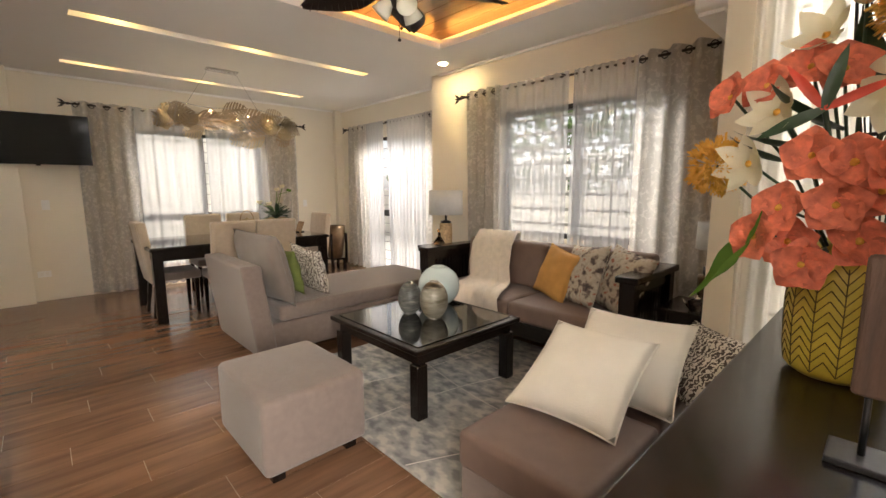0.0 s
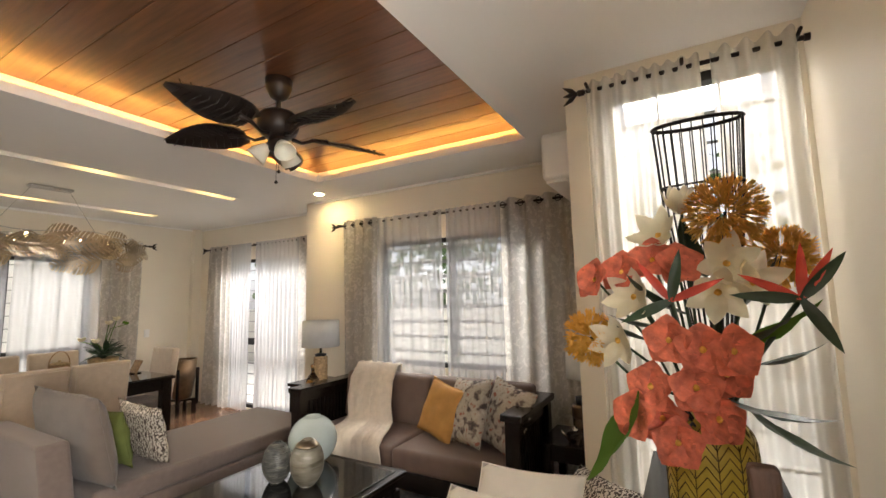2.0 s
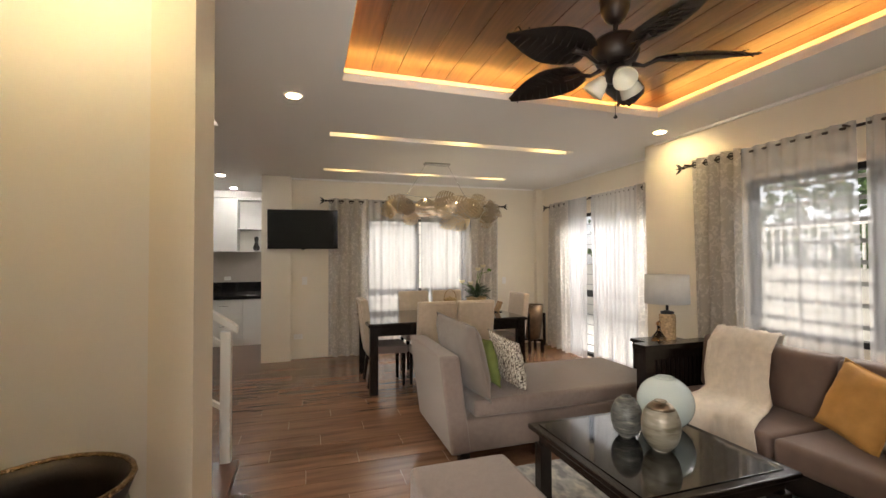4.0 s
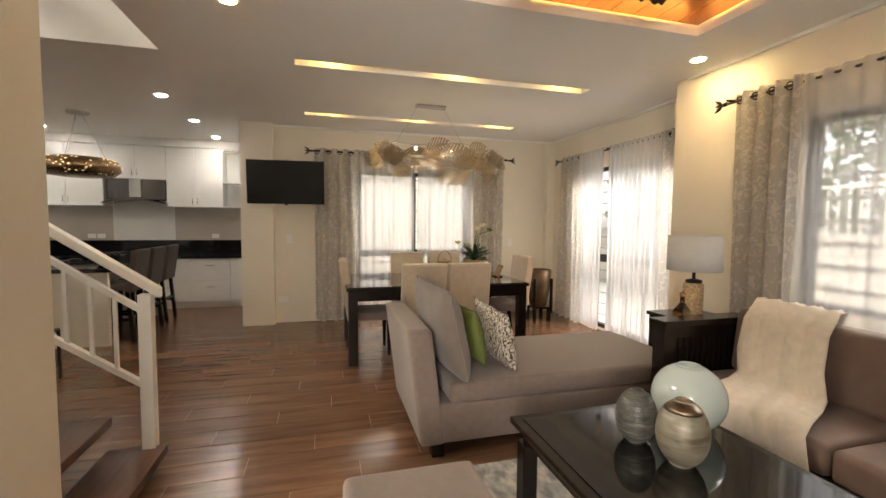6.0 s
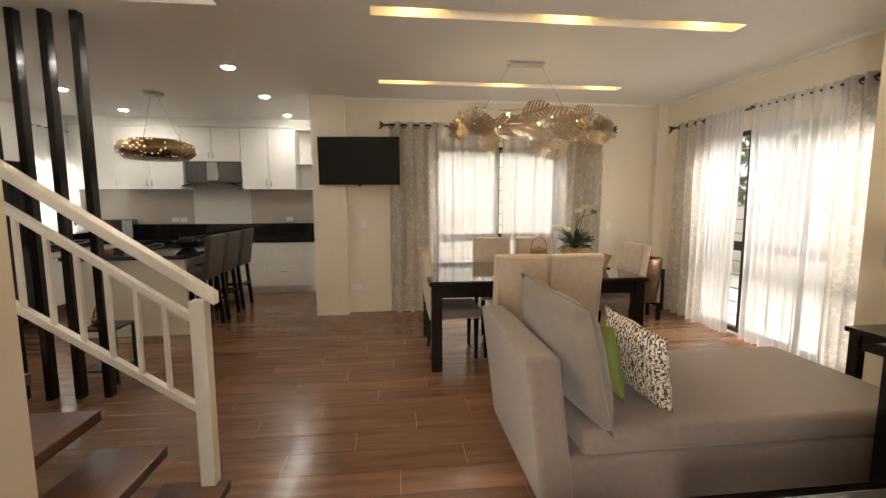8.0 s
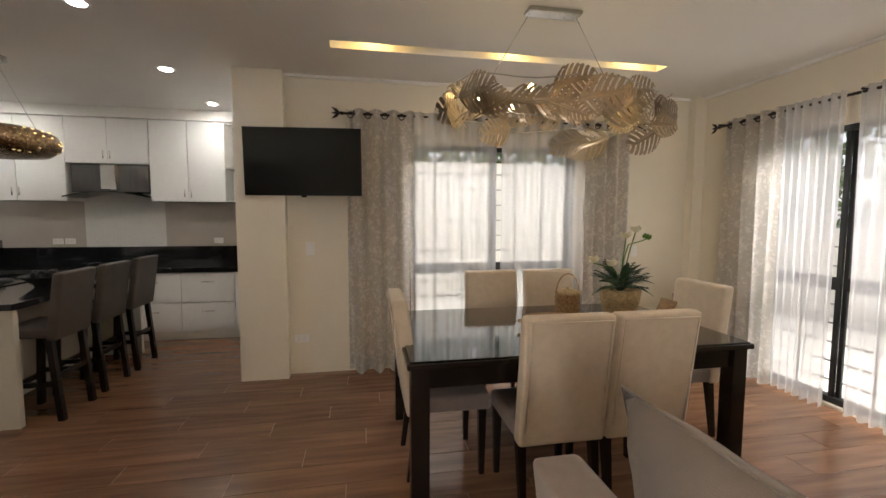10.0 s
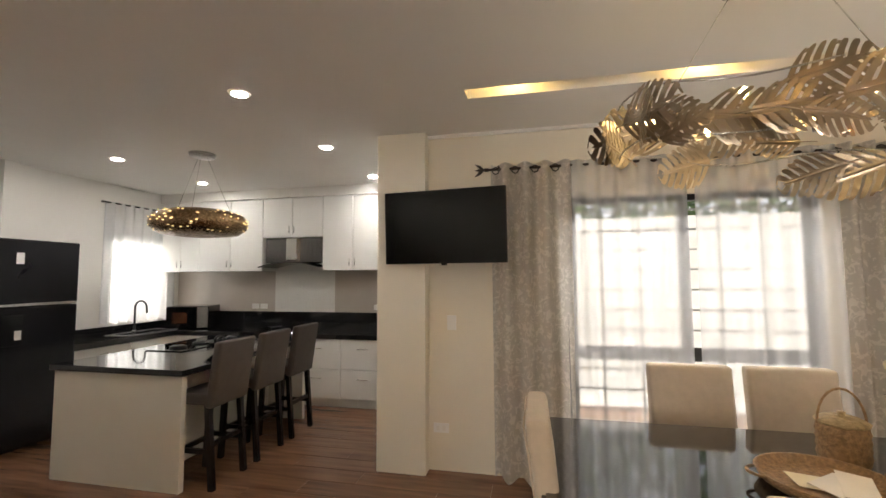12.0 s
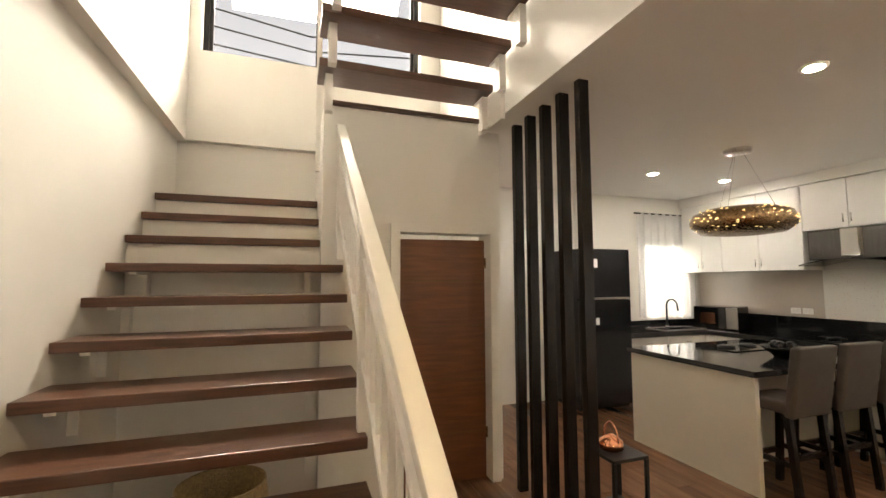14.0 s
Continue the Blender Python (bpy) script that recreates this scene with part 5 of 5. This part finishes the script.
def base_unit(y0, y1, drawers):
    u = thing("base_cabinet", "white laminate kitchen base cabinet", "cabinet", group="kitchen base cabinets")
    part("body", B((-8.78, -8.24, y0 + 0.001, y1 - 0.001, 0.1, 0.8)), LAMINATE, u)
    part("plinth", B((-8.78, -8.28, y0, y1, 0, 0.1)), LAMINATE, u)
    n = 2 if drawers else 1
    for k in range(n):
        z0, z1 = 0.11 + 0.345 * k if n == 2 else 0.11, (0.445 + 0.345 * k) if n == 2 else 0.79
        d = part("drawer_front" if drawers else "door_panel", B((-8.239, -8.22, y0 + 0.003, y1 - 0.003, z0, z1), bev=0.002, seg=1), LAMINATE, u)
        if drawers:
            handle(d, -8.2, (y0 + y1) / 2, z1 - 0.1, "y", 0.14)


for y0, y1, dr in ((-0.62, -0.16, 0), (-1.2, -0.62, 1), (-1.8, -1.2, 1), (-2.4, -1.8, 0), (-3.0, -2.4, 1), (-3.5, -3.0, 0)):
    base_unit(y0, y1, dr)
for x0, x1 in ((-8.24, -7.6), (-7.6, -6.95)):
    u = thing("base_cabinet", "white laminate cabinet under the sink counter", "cabinet", group="kitchen base cabinets")
    part("body", B((x0 + 0.001, x1 - 0.001, -4.04, -3.53, 0.1, 0.8)), LAMINATE, u)
    d = part("door_panel", B((x0 + 0.004, x1 - 0.004, -3.529, -3.512, 0.11, 0.79), bev=0.002, seg=1), LAMINATE, u)
    handle(d, (x0 + x1) / 2, -3.495, 0.72, "x", 0.1)
wt2 = thing("worktop", "black granite kitchen worktop with upstand", "worktop")
part("slab", B((-8.79, -8.2, -4.04, -0.16, 0.8, 0.86), (-8.2, -6.93, -4.04, -3.48, 0.8, 0.86), bev=0.004, seg=1), GRANITE, wt2)
part("upstand", B((-8.796, -8.77, -4.04, -0.16, 0.86, 1.07), (-8.77, -6.93, -4.045, -4.02, 0.86, 0.95)), GRANITE, wt2)
struct("wall_backsplash", B((-8.799, -8.79, -4.04, -2.45, 1.07, 1.63), (-8.799, -8.79, -1.56, -0.16, 1.07, 1.63)), SPLASH, "glossy beige backsplash panels", "backsplash")
struct("wall_mosaic", B((-8.799, -8.787, -2.45, -1.56, 1.07, 1.64)), MOSAIC, "white mosaic panel behind the hob", "backsplash")


def wall_unit(y0, y1, z0, z1, x=-8.45):
    u = thing("wall_cabinet", "white laminate kitchen wall cabinet", "cabinet", group="kitchen wall cabinets")
    part("body", B((-8.786, x - 0.02, y0 + 0.001, y1 - 0.001, z0, z1)), LAMINATE, u)
    h = (y1 - y0) / 2
    for k in range(2):
        d = part("door_panel", B((x - 0.019, x, y0 + h * k + 0.003, y0 + h * (k + 1) - 0.003, z0 + 0.002, z1 - 0.004), bev=0.002, seg=1), LAMINATE, u)
        handle(d, x + 0.02, y0 + h + (0.035 if k else -0.035), z0 + 0.1, "z", 0.09)


for y0, y1, z0 in ((-1.57, -0.75, 1.62), (-2.43, -1.57, 2.05), (-3.4, -2.43, 1.62), (-4.0, -3.4, 1.62)):
    wall_unit(y0, y1, z0, 2.57)
struct("trim_bulkhead", B((-8.79, -8.44, -4.04, -0.16, 2.575, 2.698)), WALLW, "white bulkhead above the wall cabinets", "bulkhead")
sh = thing("open_shelf", "white open corner shelf at the end of the cabinets", "shelf")
part("back", B((-8.786, -8.77, -0.745, -0.16, 1.62, 2.57)), LAMINATE, sh)
for z in (1.62, 2.02, 2.55):
    part("board", B((-8.77, -8.47, -0.745, -0.17, z, z + 0.02)), LAMINATE, sh)
orn = thing("ornament", "small dark vase on the open shelf", "vase", pose(-8.6, -0.45, 1.64))
part("body", lathe([(0.04, 0), (0.06, 0.05), (0.03, 0.15), (0.04, 0.24), (0.02, 0.26)], 16), BLACKPLASTIC, orn)

hood = thing("range_hood", "stainless steel range hood with curved black glass", "range hood")
part("body", B((-8.78, -8.48, -2.4, -1.6, 1.72, 2.045), bev=0.01), HOODSTEEL, hood)
part("duct_cover", B((-8.482, -8.44, -2.08, -1.92, 1.75, 2.045), bev=0.01), CHROME, hood)
bm = bmesh.new()
g = []
for i in range(17):
    v = -1 + i / 8
    z = 1.66 + 0.06 * (1 - v * v)
    g.append([bm.verts.new((x, -2.0 + 0.43 * v, zz)) for x, zz in ((-8.78, z), (-8.36, z), (-8.36, z + 0.012), (-8.78, z + 0.012))])
for a, b in zip(g, g[1:]):
    for k in range(4):
        bm.faces.new((a[k], a[(k + 1) % 4], b[(k + 1) % 4], b[k]))
bm.faces.new(g[0]), bm.faces.new(g[-1])
part("glass_canopy", bm, BLACKGLASS, hood)

fg = thing("refrigerator", "tall black two-door refrigerator with a water dispenser", "refrigerator")
part("body", B((-6.86, -6.17, -4.0, -3.42, 0.03, 1.88), bev=0.008), FRIDGE, fg)
d1 = part("freezer_door", B((-6.865, -6.165, -3.42, -3.35, 1.3, 1.88), bev=0.012), FRIDGE, fg)
d2 = part("fridge_door", B((-6.865, -6.165, -3.42, -3.35, 0.08, 1.285), bev=0.012), FRIDGE, fg)
part("handle", B((-6.84, -6.19, -3.352, -3.33, 1.29, 1.315), bev=0.004), CHROME, d1)
part("dispenser", B((-6.42, -6.25, -3.352, -3.34, 0.95, 1.22), bev=0.006), BLACKPLASTIC, d2)
part("sticker", B((-6.4, -6.34, -3.351, -3.348, 1.66, 1.76)), PLASTICW, d1)
part("sticker", B((-6.4, -6.35, -3.341, -3.338, 1.0, 1.08)), PLASTICW, d2)

il = thing("kitchen_island", "cream kitchen island with black granite top", "kitchen island")
IX0, IX1, IY0, IY1 = -7.85, -6.14, -2.64, -1.42
part("top", B((IX0, IX1 + 0.0, IY0, IY1, 0.82, 0.865), bev=0.006), GRANITE, il)
part("end_panel", B((-6.2, -6.155, -2.6, -1.435, 0, 0.82)), ISLE, il)
part("end_panel", B((-7.84, -7.795, -2.6, -1.435, 0, 0.82)), ISLE, il)
part("body", B((-7.795, -6.2, -2.58, -1.85, 0, 0.82)), ISLE, il)
hb = thing("cooktop", "black glass cooktop let into the island", "cooktop", pose(-7.1, -2.25, 0.866))
part("plate", B((-0.3, 0.3, -0.2, 0.2, 0, 0.008), bev=0.003), BLACKGLASS, hb)
for x in (-0.14, 0.14):
    part("burner", lathe([(0.07, 0.008), (0.075, 0.02), (0.05, 0.03), (0.01, 0.03)], 20), BLACKMETAL, hb, m=pose(x, 0, 0))
bw = thing("bowl", "black bowl with dark decorative balls on the island", "bowl", pose(-6.95, -1.75, 0.866))
part("body", lathe([(0.06, 0), (0.065, 0.012), (0.11, 0.05), (0.16, 0.09), (0.15, 0.09), (0.1, 0.055), (0.02, 0.02)], 28), BLACKPLASTIC, bw)
for x, y in ((0.05, 0.02), (-0.05, 0.04), (0.0, -0.05), (0.02, 0.08)):
    part("ball", lathe([(0.042 * math.sin(math.pi * k / 10), 0.105 - 0.042 * math.cos(math.pi * k / 10)) for k in range(11)], 16), FRIDGE, bw, m=pose(x, y, -0.01))

bs = thing("bar_stool", "dark brown leatherette bar stool with wooden legs", "bar stool", group="bar stools at the island")
part("seat", soft_box(-0.2, 0.2, -0.2, 0.13, 0.6, 0.68, 0.025, 0.01), PLAIDBLACK, bs)
bk = soft_box(-0.2, 0.2, -0.225, -0.16, 0.58, 1.06, 0.022)
for v in bk.verts:
    v.co.y -= 0.06 * max(0, v.co.z - 0.62) / 0.4
part("backrest", bk, PLAIDBLACK, bs)
for x in (-0.17, 0.17):
    for y in (-0.17, 0.1):
        lg = B((-0.02, 0.02, -0.02, 0.02, 0, 0.6))
        for v in lg.verts:
            if v.co.z < 0.1:
                v.co.y += 0.03 if y > 0 else -0.05
        part("leg", lg, DARKWOOD, bs, m=pose(x, y, 0))
for y, z in ((0.115, 0.22), (-0.195, 0.3)):
    part("stretcher", B((-0.15, 0.15, y - 0.012, y + 0.012, z, z + 0.035)), DARKWOOD, bs)
for x in (-0.17, 0.17):
    part("stretcher", B((x - 0.012, x + 0.012, -0.18, 0.1, 0.25, 0.285)), DARKWOOD, bs)
bs.matrix_basis = pose(-6.42, -1.46, 0, 0, 0, 180)
for x in (-6.93, -7.45):
    copy_thing(bs, pose(x, -1.46, 0, 0, 0, 180))

pd = thing("pendant_light", "oval pierced gold pendant hung from the kitchen ceiling", "pendant light", pose(-6.89, -1.99, H))
part("ceiling_rose", lathe([(0.005, -0.03), (0.11, -0.028), (0.115, -0.001)], 28), STEEL, pd)
for k in range(3):
    a = 2.1 * k
    part("cable", rod([(0.04 * math.cos(a), 0.04 * math.sin(a), -0.03), (0.26 * math.cos(a), 0.26 * math.sin(a), -0.56)], 0.002, 5), CHROME, pd)
dr = part("drum", lathe([(0.2, -0.78), (0.33, -0.765), (0.4, -0.71), (0.41, -0.66), (0.38, -0.59), (0.28, -0.55), (0.2, -0.545)], 40), GOLD, pd)
bl2 = mesh_of("pierced_light", B((-0.003, 0.003, -0.009, 0.009, -0.004, 0.004)), PIERCE)
random.seed(5)
for k in range(110):
    a, u = random.uniform(0, 6.283), random.random()
    z = -0.76 + 0.2 * u
    r = 0.412 - 0.085 * abs(2 * u - 1.0) ** 2.2
    share("pierced_light", bl2, dr, pose(r * math.cos(a), r * math.sin(a), z, 0, 0, math.degrees(a)))

tap = thing("kitchen_tap", "tall curved black kitchen tap at the sink", "tap", pose(-7.95, -3.86, 0.86))
part("spout", rod([(0, 0, 0), (0, 0, 0.3)] + [(-0.0, 0.09 - 0.09 * math.cos(t * 0.35), 0.3 + 0.09 * math.sin(t * 0.35)) for t in range(1, 9)] + [(0, 0.185, 0.24)], 0.012, 8), BLACKMETAL, tap)
part("base", lathe([(0.03, 0), (0.028, 0.02), (0.014, 0.03)], 16), CHROME, tap)
sk = thing("kitchen_sink", "black inset kitchen sink", "sink", pose(-7.95, -3.72, 0.861))
part("rim", B((-0.35, 0.35, -0.17, -0.15, 0, 0.008), (-0.35, 0.35, 0.15, 0.17, 0, 0.008), (-0.35, -0.33, -0.15, 0.15, 0, 0.008), (0.33, 0.35, -0.15, 0.15, 0, 0.008)), STEEL, sk)
part("basin", B((-0.33, 0.33, -0.15, 0.15, 0, 0.002)), BLACKPLASTIC, sk)
mw = thing("microwave", "black microwave oven on the worktop", "microwave", pose(-8.5, -3.5, 0.86, 0, 0, 20))
part("body", B((-0.22, 0.18, -0.26, 0.26, 0.01, 0.3), bev=0.008), BLACKPLASTIC, mw)
part("door", B((0.18, 0.2, -0.255, 0.12, 0.02, 0.29), bev=0.004), BLACKGLASS, mw)
part("label_card", B((0.2, 0.203, -0.18, 0.0, 0.08, 0.22)), COPPER, mw)
part("panel", B((0.18, 0.198, 0.125, 0.255, 0.02, 0.29), bev=0.004), STEEL, mw)
kt = thing("gas_hob", "black gas hob on the worktop below the hood", "hob", pose(-8.48, -2.0, 0.861))
part("plate", B((-0.24, 0.24, -0.36, 0.36, 0, 0.012), bev=0.004), BLACKGLASS, kt)
for x, y in ((0, -0.22), (0, 0.22)):
    part("grate", B((x - 0.12, x + 0.12, y - 0.006, y + 0.006, 0.03, 0.042), (x - 0.006, x + 0.006, y - 0.12, y + 0.12, 0.03, 0.042), (x - 0.12, x - 0.108, y - 0.006, y + 0.006, 0.01, 0.03), (x + 0.108, x + 0.12, y - 0.006, y + 0.006, 0.01, 0.03)), BLACKMETAL, kt)
for y in (-2.75, -2.62, -0.95):
    wall_plate("wall_socket", "white kitchen wall socket", "socket", pose(-8.788, y, 1.14, 0, 0, -90), 0.11, 0.07, 2)

# ---- stairs ----
R0, RZ, RUN, RISE = 0.01, 0.127, 0.267, 0.1865
stairs = thing("staircase", "open staircase with dark wooden treads on white steel brackets", "staircase")
tm = mesh_of("tread", B((-3.38, -2.075, -0.3, 0.0, -0.05, 0.0), bev=0.006), TREAD)
tm2 = mesh_of("tread", B((-3.245, -2.075, -0.3, 0.0, -0.05, 0.0), bev=0.006), TREAD)
ts = mesh_of("bracket", B((-0.02, 0.02, -0.27, -0.21, -0.2, -0.05), (-0.02, 0.02, -0.27, -0.02, -0.066, -0.051)), TRIM)
for k in range(12):
    y, z = R0 - RUN * k, RZ + RISE * k
    t = share("tread", tm if k < 9 else tm2, stairs, pose(0, y, z))
    if 0 < k < 10:
        for x in (-3.16, -2.2):
            share("bracket", ts, t, pose(x, 0, 0))
for k in (9, 10, 11):
    y, z = R0 - RUN * k, RZ + RISE * k
    part("riser", B((-3.245, -2.075, y - 0.06, y - 0.045, z - RISE, z - 0.051)), TRIM, stairs)
struct("floor_landing", B((-3.25, -2.07, -3.5, R0 - RUN * 11 - 0.305, RZ + RISE * 11 - 0.18, RZ + RISE * 11)), TREAD, "dark wooden stair landing", "landing")
um = mesh_of("upper_tread", B((-4.44, -3.2, -0.3, 0.0, -0.055, 0.0), bev=0.006), TREAD)
ub = mesh_of("bracket", B((-0.025, 0.025, -0.16, -0.1, -0.25, 0.0), (-0.025, 0.025, -0.26, -0.1, -0.02, 0.03)), TRIM)
for k in range(5):
    y, z = -2.02 + 0.29 * k, 2.96 + 0.185 * k
    t = share("upper_tread", um, stairs, pose(0, y, z))
    for x in (-4.42, -3.27):
        share("bracket", ub, t, pose(x, 0, -0.06))
part("upper_stringer", B((-4.469, -4.44, -2.3, -1.9, 2.66, 2.9)), TRIM, stairs)

rl = thing("stair_railing", "white painted metal stair railing", "railing")
sl = RISE / RUN
rz = lambda y, o: o + sl * (0.0 - y)
part("newel_post", B((-3.4, -3.335, -0.105, -0.04, 0.12, 0.995), bev=0.004), TRIM, rl)
hr = B((-3.4, -3.338, -2.295, 0.0, -0.028, 0.028), bev=0.008)
for v in hr.verts:
    v.co.z += rz(v.co.y, 1.0)
part("handrail", hr, TRIM, rl)
for o in (0.84, 0.42):
    lr = B((-3.385, -3.35, -2.28, -0.07, -0.018, 0.018))
    for v in lr.verts:
        v.co.z += rz(v.co.y, o)
    part("lower_rail", lr, TRIM, rl)
for k in range(18):
    y = -0.22 - 0.112 * k
    part("baluster", B((-3.376, -3.358, y - 0.009, y + 0.009, rz(y, 0.43), rz(y, 0.83))), TRIM, rl)
for y in (-1.1, -2.2):
    part("post", B((-3.395, -3.34, y - 0.027, y + 0.027, rz(y, 0.12), rz(y, 0.98))), TRIM, rl)
part("upper_post", B((-3.235, -3.2, -2.42, -2.385, 2.3, 4.6)), TRIM, rl)

# slatted screen
scn = thing("slat_screen", "five tall dark wooden posts forming a room divider", "screen")
pm = mesh_of("post", B((-0.035, 0.035, -0.024, 0.024, 0, H - 0.002), bev=0.004), DARKWOOD)
for k in range(5):
    share("post", pm, scn, pose(-4.67, -2.09 + 0.195 * k, 0))

# closet door
d3 = thing("door_2", "brown wooden flush door standing slightly open", "door", pose(-4.5, -2.36, 0.01, 0, 0, -6), kind="structure")
part("leaf", B((0.0, 0.68, -0.02, 0.02, 0, 1.82), bev=0.003), DOORWOOD, d3)
for z in (0.35, 0.75, 1.15, 1.5):
    part("groove", B((0.01, 0.67, 0.0195, 0.0215, z, z + 0.004)), POTLINE, d3)
kn = part("knob", lathe([(0.012, 0), (0.012, 0.03), (0.028, 0.045), (0.024, 0.062), (0.005, 0.066)], 16), CHROME, d3, m=pose(0.63, 0.02, 0.93, -90, 0, 0))
for z in (0.3, 1.6):
    part("hinge", B((-0.012, 0.004, 0.015, 0.026, z, z + 0.08)), GOLD, d3)
struct("trim_closet_door", B((-4.59, -4.52, -2.299, -2.27, 0, 1.93), (-3.8, -3.73, -2.299, -2.27, 0, 1.93), (-4.52, -3.8, -2.299, -2.27, 1.87, 1.93)), TRIM, "white painted door frame", "door frame")

# basket under the stairs, glass side table with copper kettle
bk2 = thing("storage_basket", "large round woven basket under the stairs", "basket", pose(-2.74, -1.85, 0))
part("body", lathe([(0.16, 0), (0.2, 0.03), (0.24, 0.25), (0.22, 0.45), (0.205, 0.45), (0.2, 0.25), (0.02, 0.05)], 32), STRAW, bk2)
sd = thing("plant_stand", "small black metal stand with glass sides", "side table", pose(-5.0, -1.5, 0))
part("top", B((-0.13, 0.13, -0.13, 0.13, 0.43, 0.45), bev=0.004), BLACKMETAL, sd)
for x in (-0.12, 0.12):
    for y in (-0.12, 0.12):
        part("leg", B((x - 0.01, x + 0.01, y - 0.01, y + 0.01, 0, 0.43)), BLACKMETAL, sd)
part("shelf", B((-0.12, 0.12, -0.12, 0.12, 0.1, 0.115)), BLACKMETAL, sd)
ke = thing("kettle", "copper kettle with a hooped handle", "kettle", pose(-4.98, -1.52, 0.45))
part("body", lathe([(0.05, 0), (0.075, 0.015), (0.07, 0.06), (0.035, 0.085), (0.01, 0.1)], 24), COPPER, ke)
part("handle", rod([(0, 0.065 * math.cos(math.pi * t / 10), 0.06 + 0.11 * math.sin(math.pi * t / 10)) for t in range(11)], 0.006, 6), COPPER, ke)
part("spout", rod([(0.06, 0, 0.03), (0.1, 0, 0.06), (0.12, 0, 0.09)], [0.014, 0.01, 0.007], 8), COPPER, ke)

# ---- outside ----
struct("garden_wall", B((-11.2, -11.0, -8, 8.2, -0.12, 2.5), (-11.2, 6, 8.0, 8.2, -0.12, 1.3)), CONC, "pale rendered garden wall", "garden wall")
struct("pavement", B((-11.0, 3.0, 4.7, 7.9, -0.12, -0.06), (-11.0, -7.2, 0.2, 7.9, -0.12, -0.058)), CONC, "pale concrete paving outside", "pavement")
random.seed(3)
hm = petal(0.16, 0.05, 0.3, 3)
hv = [(v.co.copy()) for v in hm.verts]
hm.verts.index_update()
hf = [[v.index for v in f.verts] for f in hm.faces]
hm.free()
vs_, fs_ = [], []
for k in range(7500):
    if k % 3:
        p = Vector((random.uniform(-11, 4), 9 + random.uniform(-0.6, 0.6), random.uniform(0.2, 3.4 + 0.6 * math.sin(k * 0.01))))
    else:
        p = Vector((-12 + random.uniform(-0.6, 0.6), random.uniform(-1, 8), random.uniform(2.2, 4.2 + 0.4 * math.sin(k * 0.013))))
    m = Matrix.Translation(p) @ Euler((random.uniform(0, 6), random.uniform(0, 6), random.uniform(0, 6))).to_matrix().to_4x4() @ Matrix.Scale(random.uniform(0.8, 1.8), 4)
    o = len(vs_)
    vs_ += [m @ v for v in hv]
    fs_ += [[o + i for i in f] for f in hf]
me = bpy.data.meshes.new("garden_hedge")
me.from_pydata(vs_, [], fs_)
me.materials.append(HEDGE)
tagged(new("garden_hedge", me), "leafy green hedge beyond the garden wall", "hedge", kind="stuff")
fence = thing("garden_fence", "white metal railing on the garden wall", "fence")
fb = mesh_of("picket", B((-0.015, 0.015, -0.015, 0.015, 0, 0.7)), TRIM)
for k in range(60):
    share("picket", fb, fence, pose(-7 + 0.14 * k, 8.1, 1.3))
part("rail", B((-7.1, 1.4, 8.085, 8.115, 1.95, 2.0)), TRIM, fence)
pole = thing("utility_pole", "street utility pole carrying black overhead cables", "utility pole")
part("mast", rod([(-9, -9, -0.2), (-9, -9, 11)], 0.12, 10), CONC, pole)
for k in range(4):
    part("power_line", rod([(-9, -9, 6.9 + 0.4 * k), (-3.3, -9.3, 6.5 + 0.36 * k), (3, -9, 6.9 + 0.5 * k)], 0.02, 5), BLACKMETAL, pole)

# ---- floor planks: near ones as pieces, the rest joined ----
PW, PL, G = 0.2, 1.0, 0.0016
full = mesh_of("plank", B((-PW / 2 + G, PW / 2 - G, -PL / 2 + G, PL / 2 - G, -0.012, 0.0)), PLANK)
rest_v, rest_f, pieces = [], [], []
cube = [(0, 1, 3, 2), (4, 6, 7, 5), (0, 4, 5, 1), (2, 3, 7, 6), (0, 2, 6, 4), (1, 5, 7, 3)]
row = 0
x = -8.95 + PW / 2
while x < 0.6:
    y = -4.2 + PL / 2 - PL * ((row * 0.37) % 1.0)
    while y - PL / 2 < 4.5:
        ya, yb = max(y - PL / 2, -4.2), min(y + PL / 2, 4.5)
        whole = abs(yb - ya - PL) < 0.001
        if whole and -6.9 < x < 0.3 and -1.6 < y < 4.0:
            pieces.append((x, y))
        elif yb - ya > 0.02:
            o = len(rest_v)
            for a in (x - PW / 2 + G, x + PW / 2 - G):
                for b in (ya + G, yb - G):
                    for z in (-0.012, 0.0):
                        rest_v.append((a, b, z))
            rest_f += [[o + i for i in f] for f in cube]
        y += PL
    x += PW
    row += 1
for x, y in pieces[:300]:
    share("plank", full, floor, pose(x, y, 0))
rm = bpy.data.meshes.new("outer_planks")
rm.from_pydata(rest_v, [], rest_f)
rm.materials.append(PLANK)
ro = new("outer_planks", rm)
ro.parent = floor
ro["kind"] = "stuff"
